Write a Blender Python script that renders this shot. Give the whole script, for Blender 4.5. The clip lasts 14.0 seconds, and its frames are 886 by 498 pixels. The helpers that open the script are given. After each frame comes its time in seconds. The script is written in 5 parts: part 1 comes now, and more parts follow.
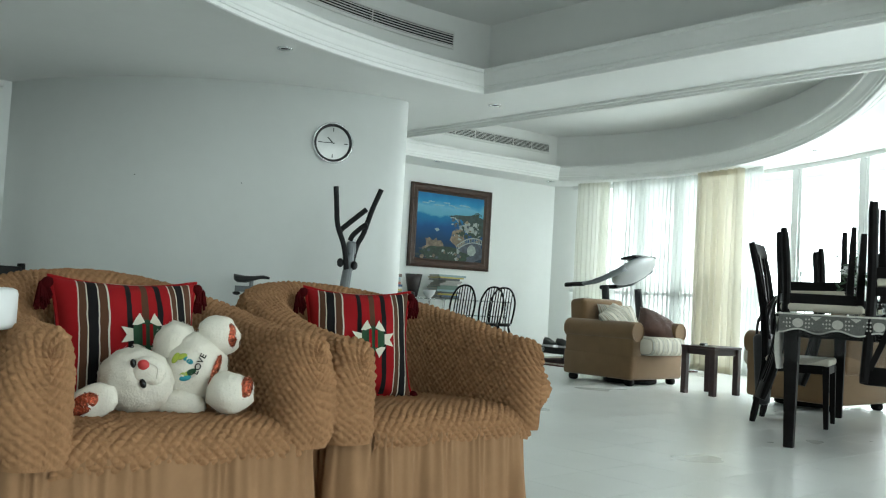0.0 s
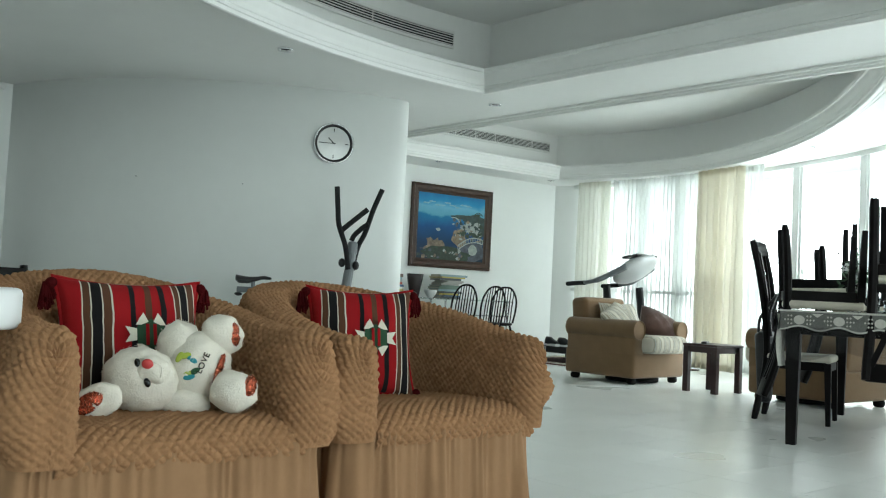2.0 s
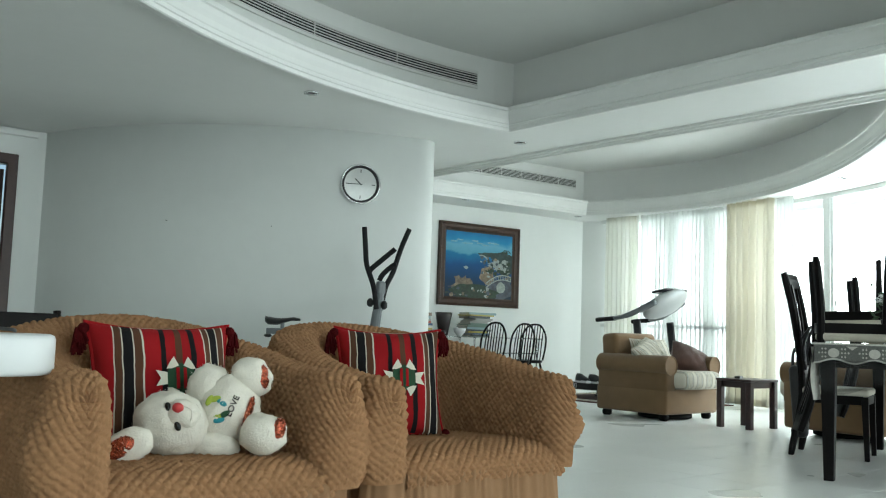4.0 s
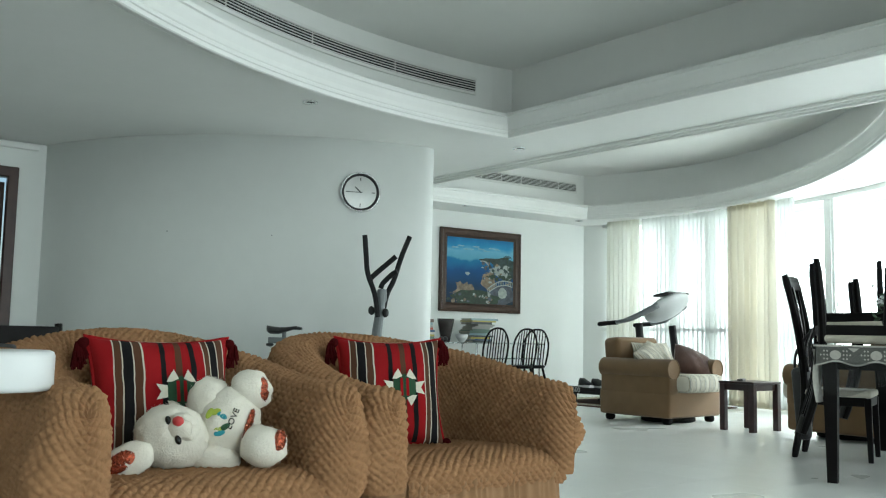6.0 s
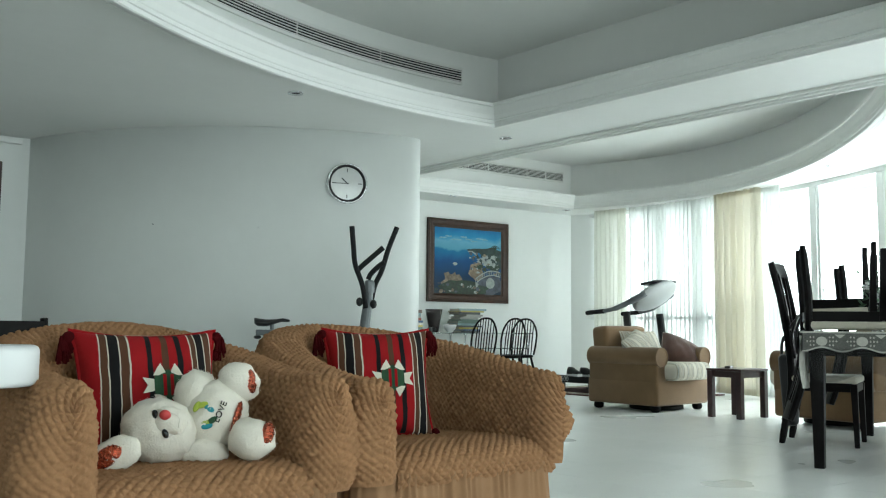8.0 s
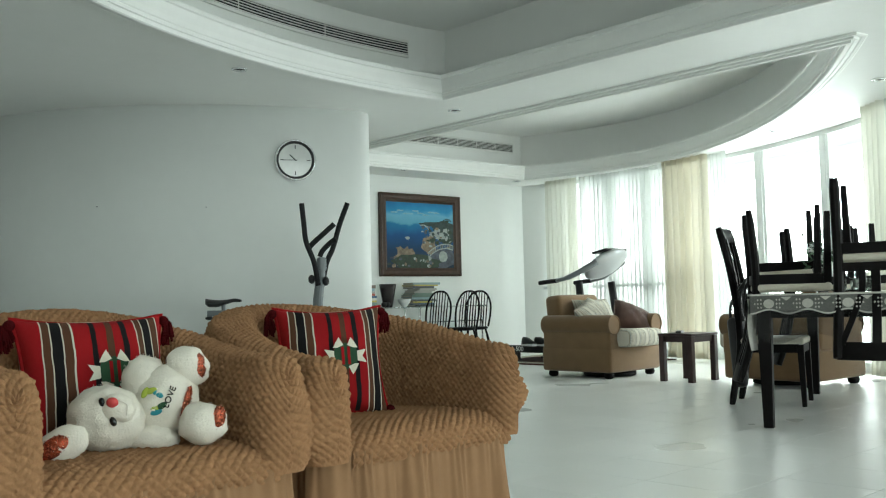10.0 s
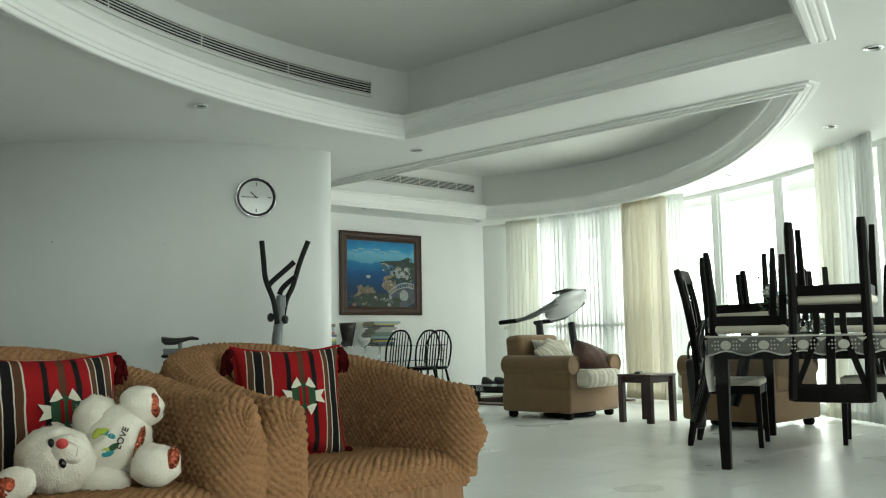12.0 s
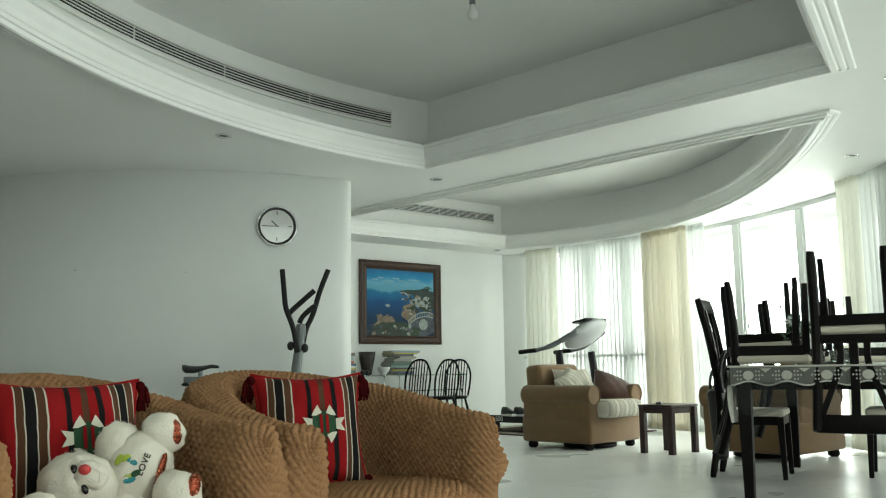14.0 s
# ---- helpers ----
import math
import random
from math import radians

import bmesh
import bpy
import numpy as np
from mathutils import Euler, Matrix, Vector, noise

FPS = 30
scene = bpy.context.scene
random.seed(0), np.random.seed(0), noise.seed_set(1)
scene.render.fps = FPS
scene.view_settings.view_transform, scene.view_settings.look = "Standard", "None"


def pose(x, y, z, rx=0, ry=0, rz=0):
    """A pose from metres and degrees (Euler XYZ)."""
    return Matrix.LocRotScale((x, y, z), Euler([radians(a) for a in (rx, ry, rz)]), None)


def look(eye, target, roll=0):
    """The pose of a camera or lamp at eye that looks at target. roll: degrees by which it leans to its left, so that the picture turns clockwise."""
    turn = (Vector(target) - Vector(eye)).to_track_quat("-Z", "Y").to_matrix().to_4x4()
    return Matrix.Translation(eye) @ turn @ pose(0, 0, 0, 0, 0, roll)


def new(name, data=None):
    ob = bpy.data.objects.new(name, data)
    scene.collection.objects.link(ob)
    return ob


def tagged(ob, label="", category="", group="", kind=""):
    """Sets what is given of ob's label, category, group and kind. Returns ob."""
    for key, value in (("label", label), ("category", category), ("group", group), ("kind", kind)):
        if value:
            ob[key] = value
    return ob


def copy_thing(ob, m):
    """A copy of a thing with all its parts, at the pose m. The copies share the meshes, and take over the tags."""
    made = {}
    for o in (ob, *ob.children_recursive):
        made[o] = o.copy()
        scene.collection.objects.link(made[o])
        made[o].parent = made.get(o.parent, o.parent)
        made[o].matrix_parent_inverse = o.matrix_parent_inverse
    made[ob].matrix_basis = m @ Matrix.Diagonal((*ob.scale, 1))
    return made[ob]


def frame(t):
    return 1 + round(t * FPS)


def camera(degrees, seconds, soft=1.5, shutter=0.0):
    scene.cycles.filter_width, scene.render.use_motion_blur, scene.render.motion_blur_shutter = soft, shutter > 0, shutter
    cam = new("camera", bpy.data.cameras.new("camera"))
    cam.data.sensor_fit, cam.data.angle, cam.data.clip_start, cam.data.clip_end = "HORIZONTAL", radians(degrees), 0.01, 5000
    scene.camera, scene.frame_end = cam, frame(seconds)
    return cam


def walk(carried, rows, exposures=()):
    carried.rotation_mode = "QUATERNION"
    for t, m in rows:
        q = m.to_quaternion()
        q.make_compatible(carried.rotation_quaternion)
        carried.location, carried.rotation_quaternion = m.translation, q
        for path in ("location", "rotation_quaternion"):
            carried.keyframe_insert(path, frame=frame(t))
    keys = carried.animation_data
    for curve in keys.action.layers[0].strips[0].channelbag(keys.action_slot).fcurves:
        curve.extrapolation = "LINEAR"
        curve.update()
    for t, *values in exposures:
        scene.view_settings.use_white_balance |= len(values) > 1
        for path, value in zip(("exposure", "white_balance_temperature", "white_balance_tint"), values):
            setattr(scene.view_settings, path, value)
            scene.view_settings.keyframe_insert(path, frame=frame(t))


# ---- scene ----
cam = camera(51.74, 14.0, soft=1.15)
PATH = [
    (0, look((-0.005, 0.015, 0.755), (2.665, 2.987, 0.960), 3.18)),
    (0.5, look((-0.015, 0.017, 0.749), (2.638, 3.003, 0.952), 3.26)),
    (1, look((-0.009, 0.013, 0.751), (2.643, 3.004, 0.889), 2.43)),
    (1.5, look((-0.008, 0.012, 0.748), (2.659, 2.989, 0.911), 2.65)),
    (2, look((-0.012, 0.011, 0.749), (2.655, 2.986, 0.955), 2.84)),
    (2.5, look((-0.017, 0.008, 0.747), (2.629, 2.994, 1.031), 3.21)),
    (3, look((-0.015, 0.000, 0.750), (2.590, 3.016, 1.096), 3.32)),
    (3.2, look((-0.018, 0.004, 0.750), (2.567, 3.035, 1.113), 2.88)),
    (5.3, look((-0.005, -0.011, 0.762), (2.564, 3.032, 1.138), 1.16)),
    (5.5, look((-0.006, -0.012, 0.763), (2.555, 3.034, 1.164), 1.11)),
    (6, look((-0.010, -0.011, 0.763), (2.542, 3.044, 1.153), 1.13)),
    (6.5, look((0.000, 0.000, 0.760), (2.565, 3.053, 1.074), 0.90)),
    (7, look((-0.000, -0.007, 0.763), (2.575, 3.037, 1.083), 0.67)),
    (7.5, look((-0.005, -0.006, 0.762), (2.576, 3.029, 1.112), 0.62)),
    (10, look((0.016, 0.002, 0.768), (2.770, 2.894, 1.001), -1.37)),
    (10.5, look((0.020, 0.009, 0.766), (2.883, 2.792, 0.993), -0.80)),
    (11, look((0.026, 0.010, 0.769), (2.914, 2.766, 1.022), -1.55)),
    (11.5, look((0.021, 0.002, 0.769), (2.895, 2.774, 1.010), -0.76)),
    (12, look((0.018, 0.003, 0.771), (2.886, 2.763, 1.170), -1.00)),
    (12.5, look((0.015, 0.002, 0.770), (2.848, 2.781, 1.267), -1.27)),
    (13, look((0.011, -0.009, 0.771), (2.820, 2.777, 1.361), -1.56)),
    (13.5, look((0.011, -0.004, 0.766), (2.815, 2.794, 1.323), -1.15)),
    (14, look((0.010, 0.001, 0.766), (2.810, 2.809, 1.294), -0.80)),
]
walk(cam, PATH, [(0, 0.34, 6250, 0), (7.7, 0.38, 6200, -1), (10, 0.30, 6450, -2), (11, 0.11, 6850, -4), (14, 0.19, 6850, -4)])


# world and light
world = bpy.data.worlds.new("sky")
scene.world = world
world.use_nodes = True
wn = world.node_tree
sky = wn.nodes.new("ShaderNodeTexSky")
sky.sky_type, sky.sun_disc = "NISHITA", False
sky.sun_elevation, sky.sun_rotation = radians(50), radians(100)
wn.links.new(sky.outputs[0], wn.nodes["Background"].inputs[0])
wn.nodes["Background"].inputs[1].default_value = 0.10
sun_data = bpy.data.lights.new("sun", "SUN")
sun_data.energy, sun_data.angle, sun_data.color = 0.8, radians(15), (1.0, 0.96, 0.9)
new("sun", sun_data).matrix_world = look((14, 6, 12), (6, 4, 0))

WC, WR = Vector((3.07, 7.61)), 7.19      # window arc
Z0 = 2.45                                # soffit height
ZC = 3.04                                # coffer ceiling height


def on_arc(c, r, deg, z=0.0):
    return Vector((c[0] + r * math.cos(radians(deg)), c[1] + r * math.sin(radians(deg)), z))


def daylight_lamp(name, centre, target, w, h, watts):
    d = bpy.data.lights.new(name, "AREA")
    d.shape, d.size, d.size_y, d.energy, d.color = "RECTANGLE", w, h, watts, (0.93, 0.98, 1.0)
    new(name, d).matrix_world = look(centre, target)


# area lamps outside the curved window stand in for the sky's light
for n, (a, watts) in enumerate(((-2, 23), (-14, 23), (-26, 44), (-38, 12))):
    p = on_arc(WC, WR + 0.55, a, 1.2)
    daylight_lamp("window_light", p, on_arc(WC, 1.0, a, 1.0), 1.6, 1.9, watts)
# lamps at assumed windows further right, out of view
daylight_lamp("window_light", (8.95, 0.0, 1.2), (0, 0.0, 1.1), 3.0, 1.8, 16)
daylight_lamp("window_light", (8.95, -2.5, 1.25), (0, -2.5, 1.2), 2.4, 1.9, 66)
# fill lamps added behind the camera, at made-up openings in the unseen south wall
for x, watts in ((0.6, 86), (5.2, 45)):
    daylight_lamp("window_light", (x, -4.6, 1.35), (x, 0, 1.25), 2.8, 2.0, watts)


# materials
def mat(name, color, rough=0.6, metal=0.0, var=0.08, scale=6.0, bump=0.0, bscale=60.0, spec=0.5, sheen=0.0):
    """A surface with two scales of tone variation and a fine relief."""
    m = bpy.data.materials.new(name)
    m.use_nodes = True
    t = m.node_tree
    b = t.nodes["Principled BSDF"]
    b.inputs["Roughness"].default_value, b.inputs["Metallic"].default_value = rough, metal
    b.inputs["Specular IOR Level"].default_value = spec
    if sheen:
        b.inputs["Sheen Weight"].default_value = sheen
    co = t.nodes.new("ShaderNodeTexCoord")
    n1, n2 = t.nodes.new("ShaderNodeTexNoise"), t.nodes.new("ShaderNodeTexNoise")
    n1.inputs["Scale"].default_value, n2.inputs["Scale"].default_value = scale, scale * 9
    n1.inputs["Detail"].default_value = 4
    add = t.nodes.new("ShaderNodeMath")
    add.operation = "MULTIPLY_ADD"
    add.inputs[1].default_value = 0.35
    t.links.new(co.outputs["Object"], n1.inputs[0])
    t.links.new(co.outputs["Object"], n2.inputs[0])
    t.links.new(n2.outputs[0], add.inputs[0])
    t.links.new(n1.outputs[0], add.inputs[2])
    ramp = t.nodes.new("ShaderNodeValToRGB")
    ramp.color_ramp.elements[0].position, ramp.color_ramp.elements[1].position = 0.35, 1.0
    ramp.color_ramp.elements[0].color = (*[max(0, c * (1 - var)) for c in color], 1)
    ramp.color_ramp.elements[1].color = (*[min(1, c * (1 + var)) for c in color], 1)
    t.links.new(add.outputs[0], ramp.inputs[0])
    t.links.new(ramp.outputs[0], b.inputs["Base Color"])
    if bump:
        n3, bp = t.nodes.new("ShaderNodeTexNoise"), t.nodes.new("ShaderNodeBump")
        n3.inputs["Scale"].default_value = bscale
        n3.inputs["Detail"].default_value = 3
        bp.inputs["Strength"].default_value, bp.inputs["Distance"].default_value = bump, 0.004
        t.links.new(co.outputs["Object"], n3.inputs[0])
        t.links.new(n3.outputs[0], bp.inputs["Height"])
        t.links.new(bp.outputs[0], b.inputs["Normal"])
    return m


def glow(name, color, strength):
    m = bpy.data.materials.new(name)
    m.use_nodes = True
    t = m.node_tree
    t.nodes.clear()
    e, o = t.nodes.new("ShaderNodeEmission"), t.nodes.new("ShaderNodeOutputMaterial")
    e.inputs[0].default_value, e.inputs[1].default_value = (*color, 1), strength
    t.links.new(e.outputs[0], o.inputs[0])
    return m


def glass(name, color=(1, 1, 1), rough=0.0):
    m = bpy.data.materials.new(name)
    m.use_nodes = True
    b = m.node_tree.nodes["Principled BSDF"]
    b.inputs["Base Color"].default_value = (*color, 1)
    b.inputs["Roughness"].default_value, b.inputs["Transmission Weight"].default_value = rough, 1.0
    return m


def cloth(name, color, clear, thin=0.6):
    """A curtain: some light passes straight through, some is scattered on the way."""
    m = bpy.data.materials.new(name)
    m.use_nodes = True
    t = m.node_tree
    t.nodes.clear()
    di, tl, tr = t.nodes.new("ShaderNodeBsdfDiffuse"), t.nodes.new("ShaderNodeBsdfTranslucent"), t.nodes.new("ShaderNodeBsdfTransparent")
    a, b, o = t.nodes.new("ShaderNodeMixShader"), t.nodes.new("ShaderNodeMixShader"), t.nodes.new("ShaderNodeOutputMaterial")
    co, mp, no, ra = t.nodes.new("ShaderNodeTexCoord"), t.nodes.new("ShaderNodeMapping"), t.nodes.new("ShaderNodeTexNoise"), t.nodes.new("ShaderNodeValToRGB")
    mp.inputs["Scale"].default_value = (60, 60, 3)
    t.links.new(co.outputs["Object"], mp.inputs[0])
    t.links.new(mp.outputs[0], no.inputs[0])
    t.links.new(no.outputs[0], ra.inputs[0])
    ra.color_ramp.elements[0].color = (*[c * 0.9 for c in color], 1)
    ra.color_ramp.elements[1].color = (*color, 1)
    for s in (di, tl):
        t.links.new(ra.outputs[0], s.inputs[0])
    a.inputs[0].default_value, b.inputs[0].default_value = thin, clear
    t.links.new(di.outputs[0], a.inputs[1])
    t.links.new(tl.outputs[0], a.inputs[2])
    t.links.new(a.outputs[0], b.inputs[1])
    t.links.new(tr.outputs[0], b.inputs[2])
    t.links.new(b.outputs[0], o.inputs[0])
    return m


M = dict(
    wall=mat("wall_paint", (0.83, 0.85, 0.83), 0.55, var=0.03, scale=1.2, bump=0.08, bscale=220),
    ceil=mat("ceiling_paint", (0.80, 0.81, 0.79), 0.6, var=0.03, scale=1.0, bump=0.06, bscale=200),
    trim=mat("cornice_plaster", (0.82, 0.83, 0.81), 0.5, var=0.03, scale=3, bump=0.05, bscale=150),
    grout=mat("grout", (0.68, 0.69, 0.67), 0.6, var=0.03),
    slip=mat("tan_slipcover", (0.325, 0.176, 0.088), 0.9, var=0.16, scale=16, bump=0.7, bscale=330, spec=0.12),
    skirt=mat("tan_skirt_cloth", (0.285, 0.163, 0.086), 0.85, var=0.08, scale=10, bump=0.3, bscale=600, spec=0.12),
    dark=mat("dark_stained_wood", (0.007, 0.006, 0.006), 0.5, spec=0.1, var=0.3, scale=12, bump=0.1, bscale=80),
    mahog=mat("mahogany_wood", (0.035, 0.012, 0.011), 0.35, var=0.35, scale=14, bump=0.1, bscale=60),
    door=mat("dark_door_wood", (0.05, 0.022, 0.018), 0.4, var=0.3, scale=8, bump=0.1, bscale=60),
    frame=mat("carved_brown_frame", (0.052, 0.024, 0.013), 0.42, var=0.35, scale=20, bump=0.35, bscale=90),
    tan=mat("tan_upholstery", (0.195, 0.120, 0.061), 0.9, var=0.10, scale=9, bump=0.35, bscale=500, spec=0.15, sheen=0.3),
    brown=mat("brown_plush", (0.088, 0.045, 0.034), 0.9, var=0.25, scale=16, bump=0.5, bscale=300, spec=0.15, sheen=0.4),
    cream=mat("cream_seat_pad", (0.60, 0.56, 0.47), 0.6, var=0.08, scale=10, bump=0.2, bscale=300),
    black=mat("black_plastic", (0.012, 0.012, 0.013), 0.45, var=0.2, scale=20),
    foam=mat("black_foam_grip", (0.01, 0.01, 0.011), 0.85, var=0.3, scale=40, bump=0.4, bscale=300),
    grey=mat("grey_metal_paint", (0.17, 0.185, 0.195), 0.45, metal=0.1, var=0.08, scale=20),
    silver=mat("silver_plastic", (0.55, 0.57, 0.58), 0.35, metal=0.2, var=0.05, scale=12),
    chrome=mat("chrome", (0.75, 0.76, 0.77), 0.12, metal=1.0, var=0.03),
    dial=mat("brushed_dial", (0.50, 0.51, 0.50), 0.3, metal=1.0, var=0.08, scale=5, bump=0.1, bscale=200),
    white=mat("white_plastic", (0.70, 0.71, 0.71), 0.35, var=0.02),
    fur=mat("white_plush_fur", (0.77, 0.725, 0.635), 1.0, var=0.06, scale=30, bump=0.5, bscale=200, spec=0.0),
    # full tone swing paints the sequins' glitter into their red
    sequin=mat("red_sequins", (0.45, 0.11, 0.06), 0.18, metal=0.85, var=1.0, scale=120, bump=1.0, bscale=260),
    nose=mat("red_nose", (0.55, 0.05, 0.05), 0.4),
    eye=mat("black_eye", (0.01, 0.01, 0.01), 0.1),
    red=mat("red_wool", (0.30, 0.009, 0.012), 0.85, var=0.15, scale=30, bump=0.5, bscale=500, spec=0.15),
    darkred=mat("dark_red_tassel", (0.055, 0.005, 0.006), 0.95, var=0.3, scale=60, bump=0.6, bscale=300, spec=0.03),
    ivory=mat("ivory_wool", (0.70, 0.66, 0.55), 0.85, var=0.1, scale=40, bump=0.4, bscale=500),
    green=mat("dark_green_wool", (0.02, 0.07, 0.03), 0.85, var=0.2, scale=40, bump=0.4, bscale=500),
    mullion=mat("window_frame_paint", (0.80, 0.82, 0.80), 0.4, var=0.04),
    metalvent=mat("vent_paint", (0.74, 0.75, 0.72), 0.45, var=0.05),
    # near-black that stands in for shade in the grille slots; also unlit downlight lamps
    void=mat("recess_black", (0.02, 0.02, 0.02), 0.9),
    teal=mat("teal_thread", (0.03, 0.25, 0.30), 0.7),
    lime=mat("lime_thread", (0.35, 0.42, 0.05), 0.7),
    leaf=mat("dark_leaf", (0.05, 0.10, 0.05), 0.5, var=0.4, scale=20),
    petal=mat("white_petal", (0.75, 0.78, 0.75), 0.6, var=0.06),
    lampglass=mat("frosted_bulb", (0.75, 0.76, 0.74), 0.25, var=0.02),
    bag=mat("black_leather", (0.014, 0.014, 0.016), 0.38, var=0.3, scale=20, bump=0.4, bscale=150),
    rug=mat("rug_wool", (0.10, 0.045, 0.04), 0.95, var=0.5, scale=18, bump=0.5, bscale=200),
    redpouf=mat("red_leather", (0.35, 0.03, 0.025), 0.4, var=0.15, scale=12, bump=0.2, bscale=150),
    lace=mat("ivory_lace", (0.50, 0.485, 0.44), 0.85, var=0.12, scale=60, bump=0.4, bscale=300),
    net=mat("dark_lace_ground", (0.13, 0.13, 0.12), 0.9, var=0.4, scale=120),
)
M["glass"] = glass("clear_glass")
M["tableglass"] = glass("green_glass", (0.85, 0.95, 0.92))
M["sheer"] = cloth("sheer_curtain", (0.73, 0.75, 0.73), 0.22, 0.5)
M["drape"] = cloth("cream_drape", (0.66, 0.625, 0.52), 0.02, 0.45)
M["edge"] = cloth("cream_sheer", (0.79, 0.79, 0.72), 0.18, 0.5)
M["film"] = cloth("clear_plastic_film", (0.09, 0.09, 0.09), 0.66, 0.3)


# mesh helpers
def part(name, bm, material, parent=None, label="", smooth=False):
    """Link a bmesh as one mesh object under a thing or a part."""
    me = bpy.data.meshes.new(name)
    bm.normal_update()
    bm.to_mesh(me)
    bm.free()
    for mm in (material if isinstance(material, (list, tuple)) else [material]):
        me.materials.append(mm)
    if smooth:
        me.polygons.foreach_set("use_smooth", [True] * len(me.polygons))
    ob = new(name, me)
    if parent is not None:
        ob.parent = parent
    return tagged(ob, label)


def thing(name, m, label, category, group="", kind=""):
    ob = new(name)
    ob.empty_display_size = 0.1
    ob.matrix_world = m
    return tagged(ob, label, category, group, kind)


def box(bm, c, s, bevel=0.0, m=None, seg=2):
    """A box with its centre at c and size s, with rounded edges."""
    r = bmesh.ops.create_cube(bm, size=1.0)
    vs = r["verts"]
    for v in vs:
        v.co = Vector((v.co.x * s[0], v.co.y * s[1], v.co.z * s[2]))
    if bevel:
        es = list({e for v in vs for e in v.link_edges})
        out = bmesh.ops.bevel(bm, geom=es, offset=bevel, segments=seg, affect="EDGES", profile=0.5)
        vs = list(set(out["verts"]) | {v for f in out["faces"] for v in f.verts} | {v for v in vs if v.is_valid})
    t = Matrix.Translation(c) if m is None else Matrix.Translation(c) @ m
    bmesh.ops.transform(bm, matrix=t, verts=vs)
    return vs


def tube(bm, pts, rad, seg=10, flat=1.0):
    """A round bar along points; rad is one radius or one for each point."""
    pts = [Vector(p) for p in pts]
    rads = rad if isinstance(rad, (list, tuple)) else [rad] * len(pts)
    rings, side = [], None
    for i, p in enumerate(pts):
        d = (pts[min(i + 1, len(pts) - 1)] - pts[max(i - 1, 0)]).normalized()
        if side is None:
            side = d.cross(Vector((0, 0, 1)) if abs(d.z) < 0.9 else Vector((1, 0, 0))).normalized()
        side = (side - d * side.dot(d)).normalized()
        up = d.cross(side)
        rings.append([bm.verts.new(p + rads[i] * (math.cos(a) * side + flat * math.sin(a) * up)) for a in (2 * math.pi * k / seg for k in range(seg))])
    for a, b in zip(rings, rings[1:]):
        for k in range(seg):
            bm.faces.new((a[k], a[(k + 1) % seg], b[(k + 1) % seg], b[k]))
    bm.faces.new(rings[0][::-1])
    bm.faces.new(rings[-1])


def smooth_line(pts, n=6):
    """A Catmull-Rom line through the points."""
    p = [Vector(q) for q in pts]
    p = [2 * p[0] - p[1]] + p + [2 * p[-1] - p[-2]]
    out = []
    for i in range(1, len(p) - 2):
        for k in range(n):
            t = k / n
            out.append(0.5 * (2 * p[i] + (p[i + 1] - p[i - 1]) * t + (2 * p[i - 1] - 5 * p[i] + 4 * p[i + 1] - p[i + 2]) * t * t
                              + (3 * p[i] - p[i - 1] - 3 * p[i + 1] + p[i + 2]) * t ** 3))
    return out + [p[-2]]


def lathe(bm, prof, seg=32, m=None, cap=True):
    """Turn a profile of (radius, height) about z."""
    rings = []
    for r, z in prof:
        rings.append([bm.verts.new((r * math.cos(2 * math.pi * k / seg), r * math.sin(2 * math.pi * k / seg), z)) for k in range(seg)])
    for a, b in zip(rings, rings[1:]):
        for k in range(seg):
            bm.faces.new((a[k], a[(k + 1) % seg], b[(k + 1) % seg], b[k]))
    if cap:
        bm.faces.new(rings[0][::-1])
        bm.faces.new(rings[-1])
    if m is not None:
        bmesh.ops.transform(bm, matrix=m, verts=[v for r in rings for v in r])


def ball(bm, c, r, scale=(1, 1, 1), sub=3, m=None, mi=0):
    out = bmesh.ops.create_icosphere(bm, subdivisions=sub, radius=r)
    t = Matrix.Translation(c) @ (m if m is not None else Matrix()) @ Matrix.Diagonal((*scale, 1))
    bmesh.ops.transform(bm, matrix=t, verts=out["verts"])
    for f in {f for v in out["verts"] for f in v.link_faces}:
        f.material_index = mi
    return out["verts"]


def prism(bm, poly, z0, z1):
    """An upright prism over a plan outline (counter-clockwise)."""
    lo, hi = [bm.verts.new((p[0], p[1], z0)) for p in poly], [bm.verts.new((p[0], p[1], z1)) for p in poly]
    n = len(poly)
    for k in range(n):
        bm.faces.new((lo[k], lo[(k + 1) % n], hi[(k + 1) % n], hi[k]))
    top, bot = bm.faces.new(hi), bm.faces.new(lo[::-1])
    bmesh.ops.triangulate(bm, faces=[top, bot])


def grid(bm, rows, close=False, mi=0):
    """A sheet over rows of points."""
    vs = [[bm.verts.new(p) for p in r] for r in rows]
    for a, b in zip(vs, vs[1:]):
        for k in range(len(a) - (0 if close else 1)):
            bm.faces.new((a[k], a[(k + 1) % len(a)], b[(k + 1) % len(a)], b[k])).material_index = mi
    return vs


def sheet_mesh(name, P, material, parent, label="", close_u=False):
    """A smooth mesh over an array of points [rows, columns, 3]."""
    n, m = P.shape[:2]
    me = bpy.data.meshes.new(name)
    idx = np.arange(n * m).reshape(n, m)
    a, b, c, d = idx[:-1, :-1], idx[:-1, 1:], idx[1:, 1:], idx[1:, :-1]
    faces = np.stack([a, b, c, d], -1).reshape(-1, 4)
    me.from_pydata(P.reshape(-1, 3).tolist(), [], faces.tolist())
    me.materials.append(material)
    me.polygons.foreach_set("use_smooth", [True] * len(me.polygons))
    ob = new(name, me)
    ob.parent = parent
    return tagged(ob, label)


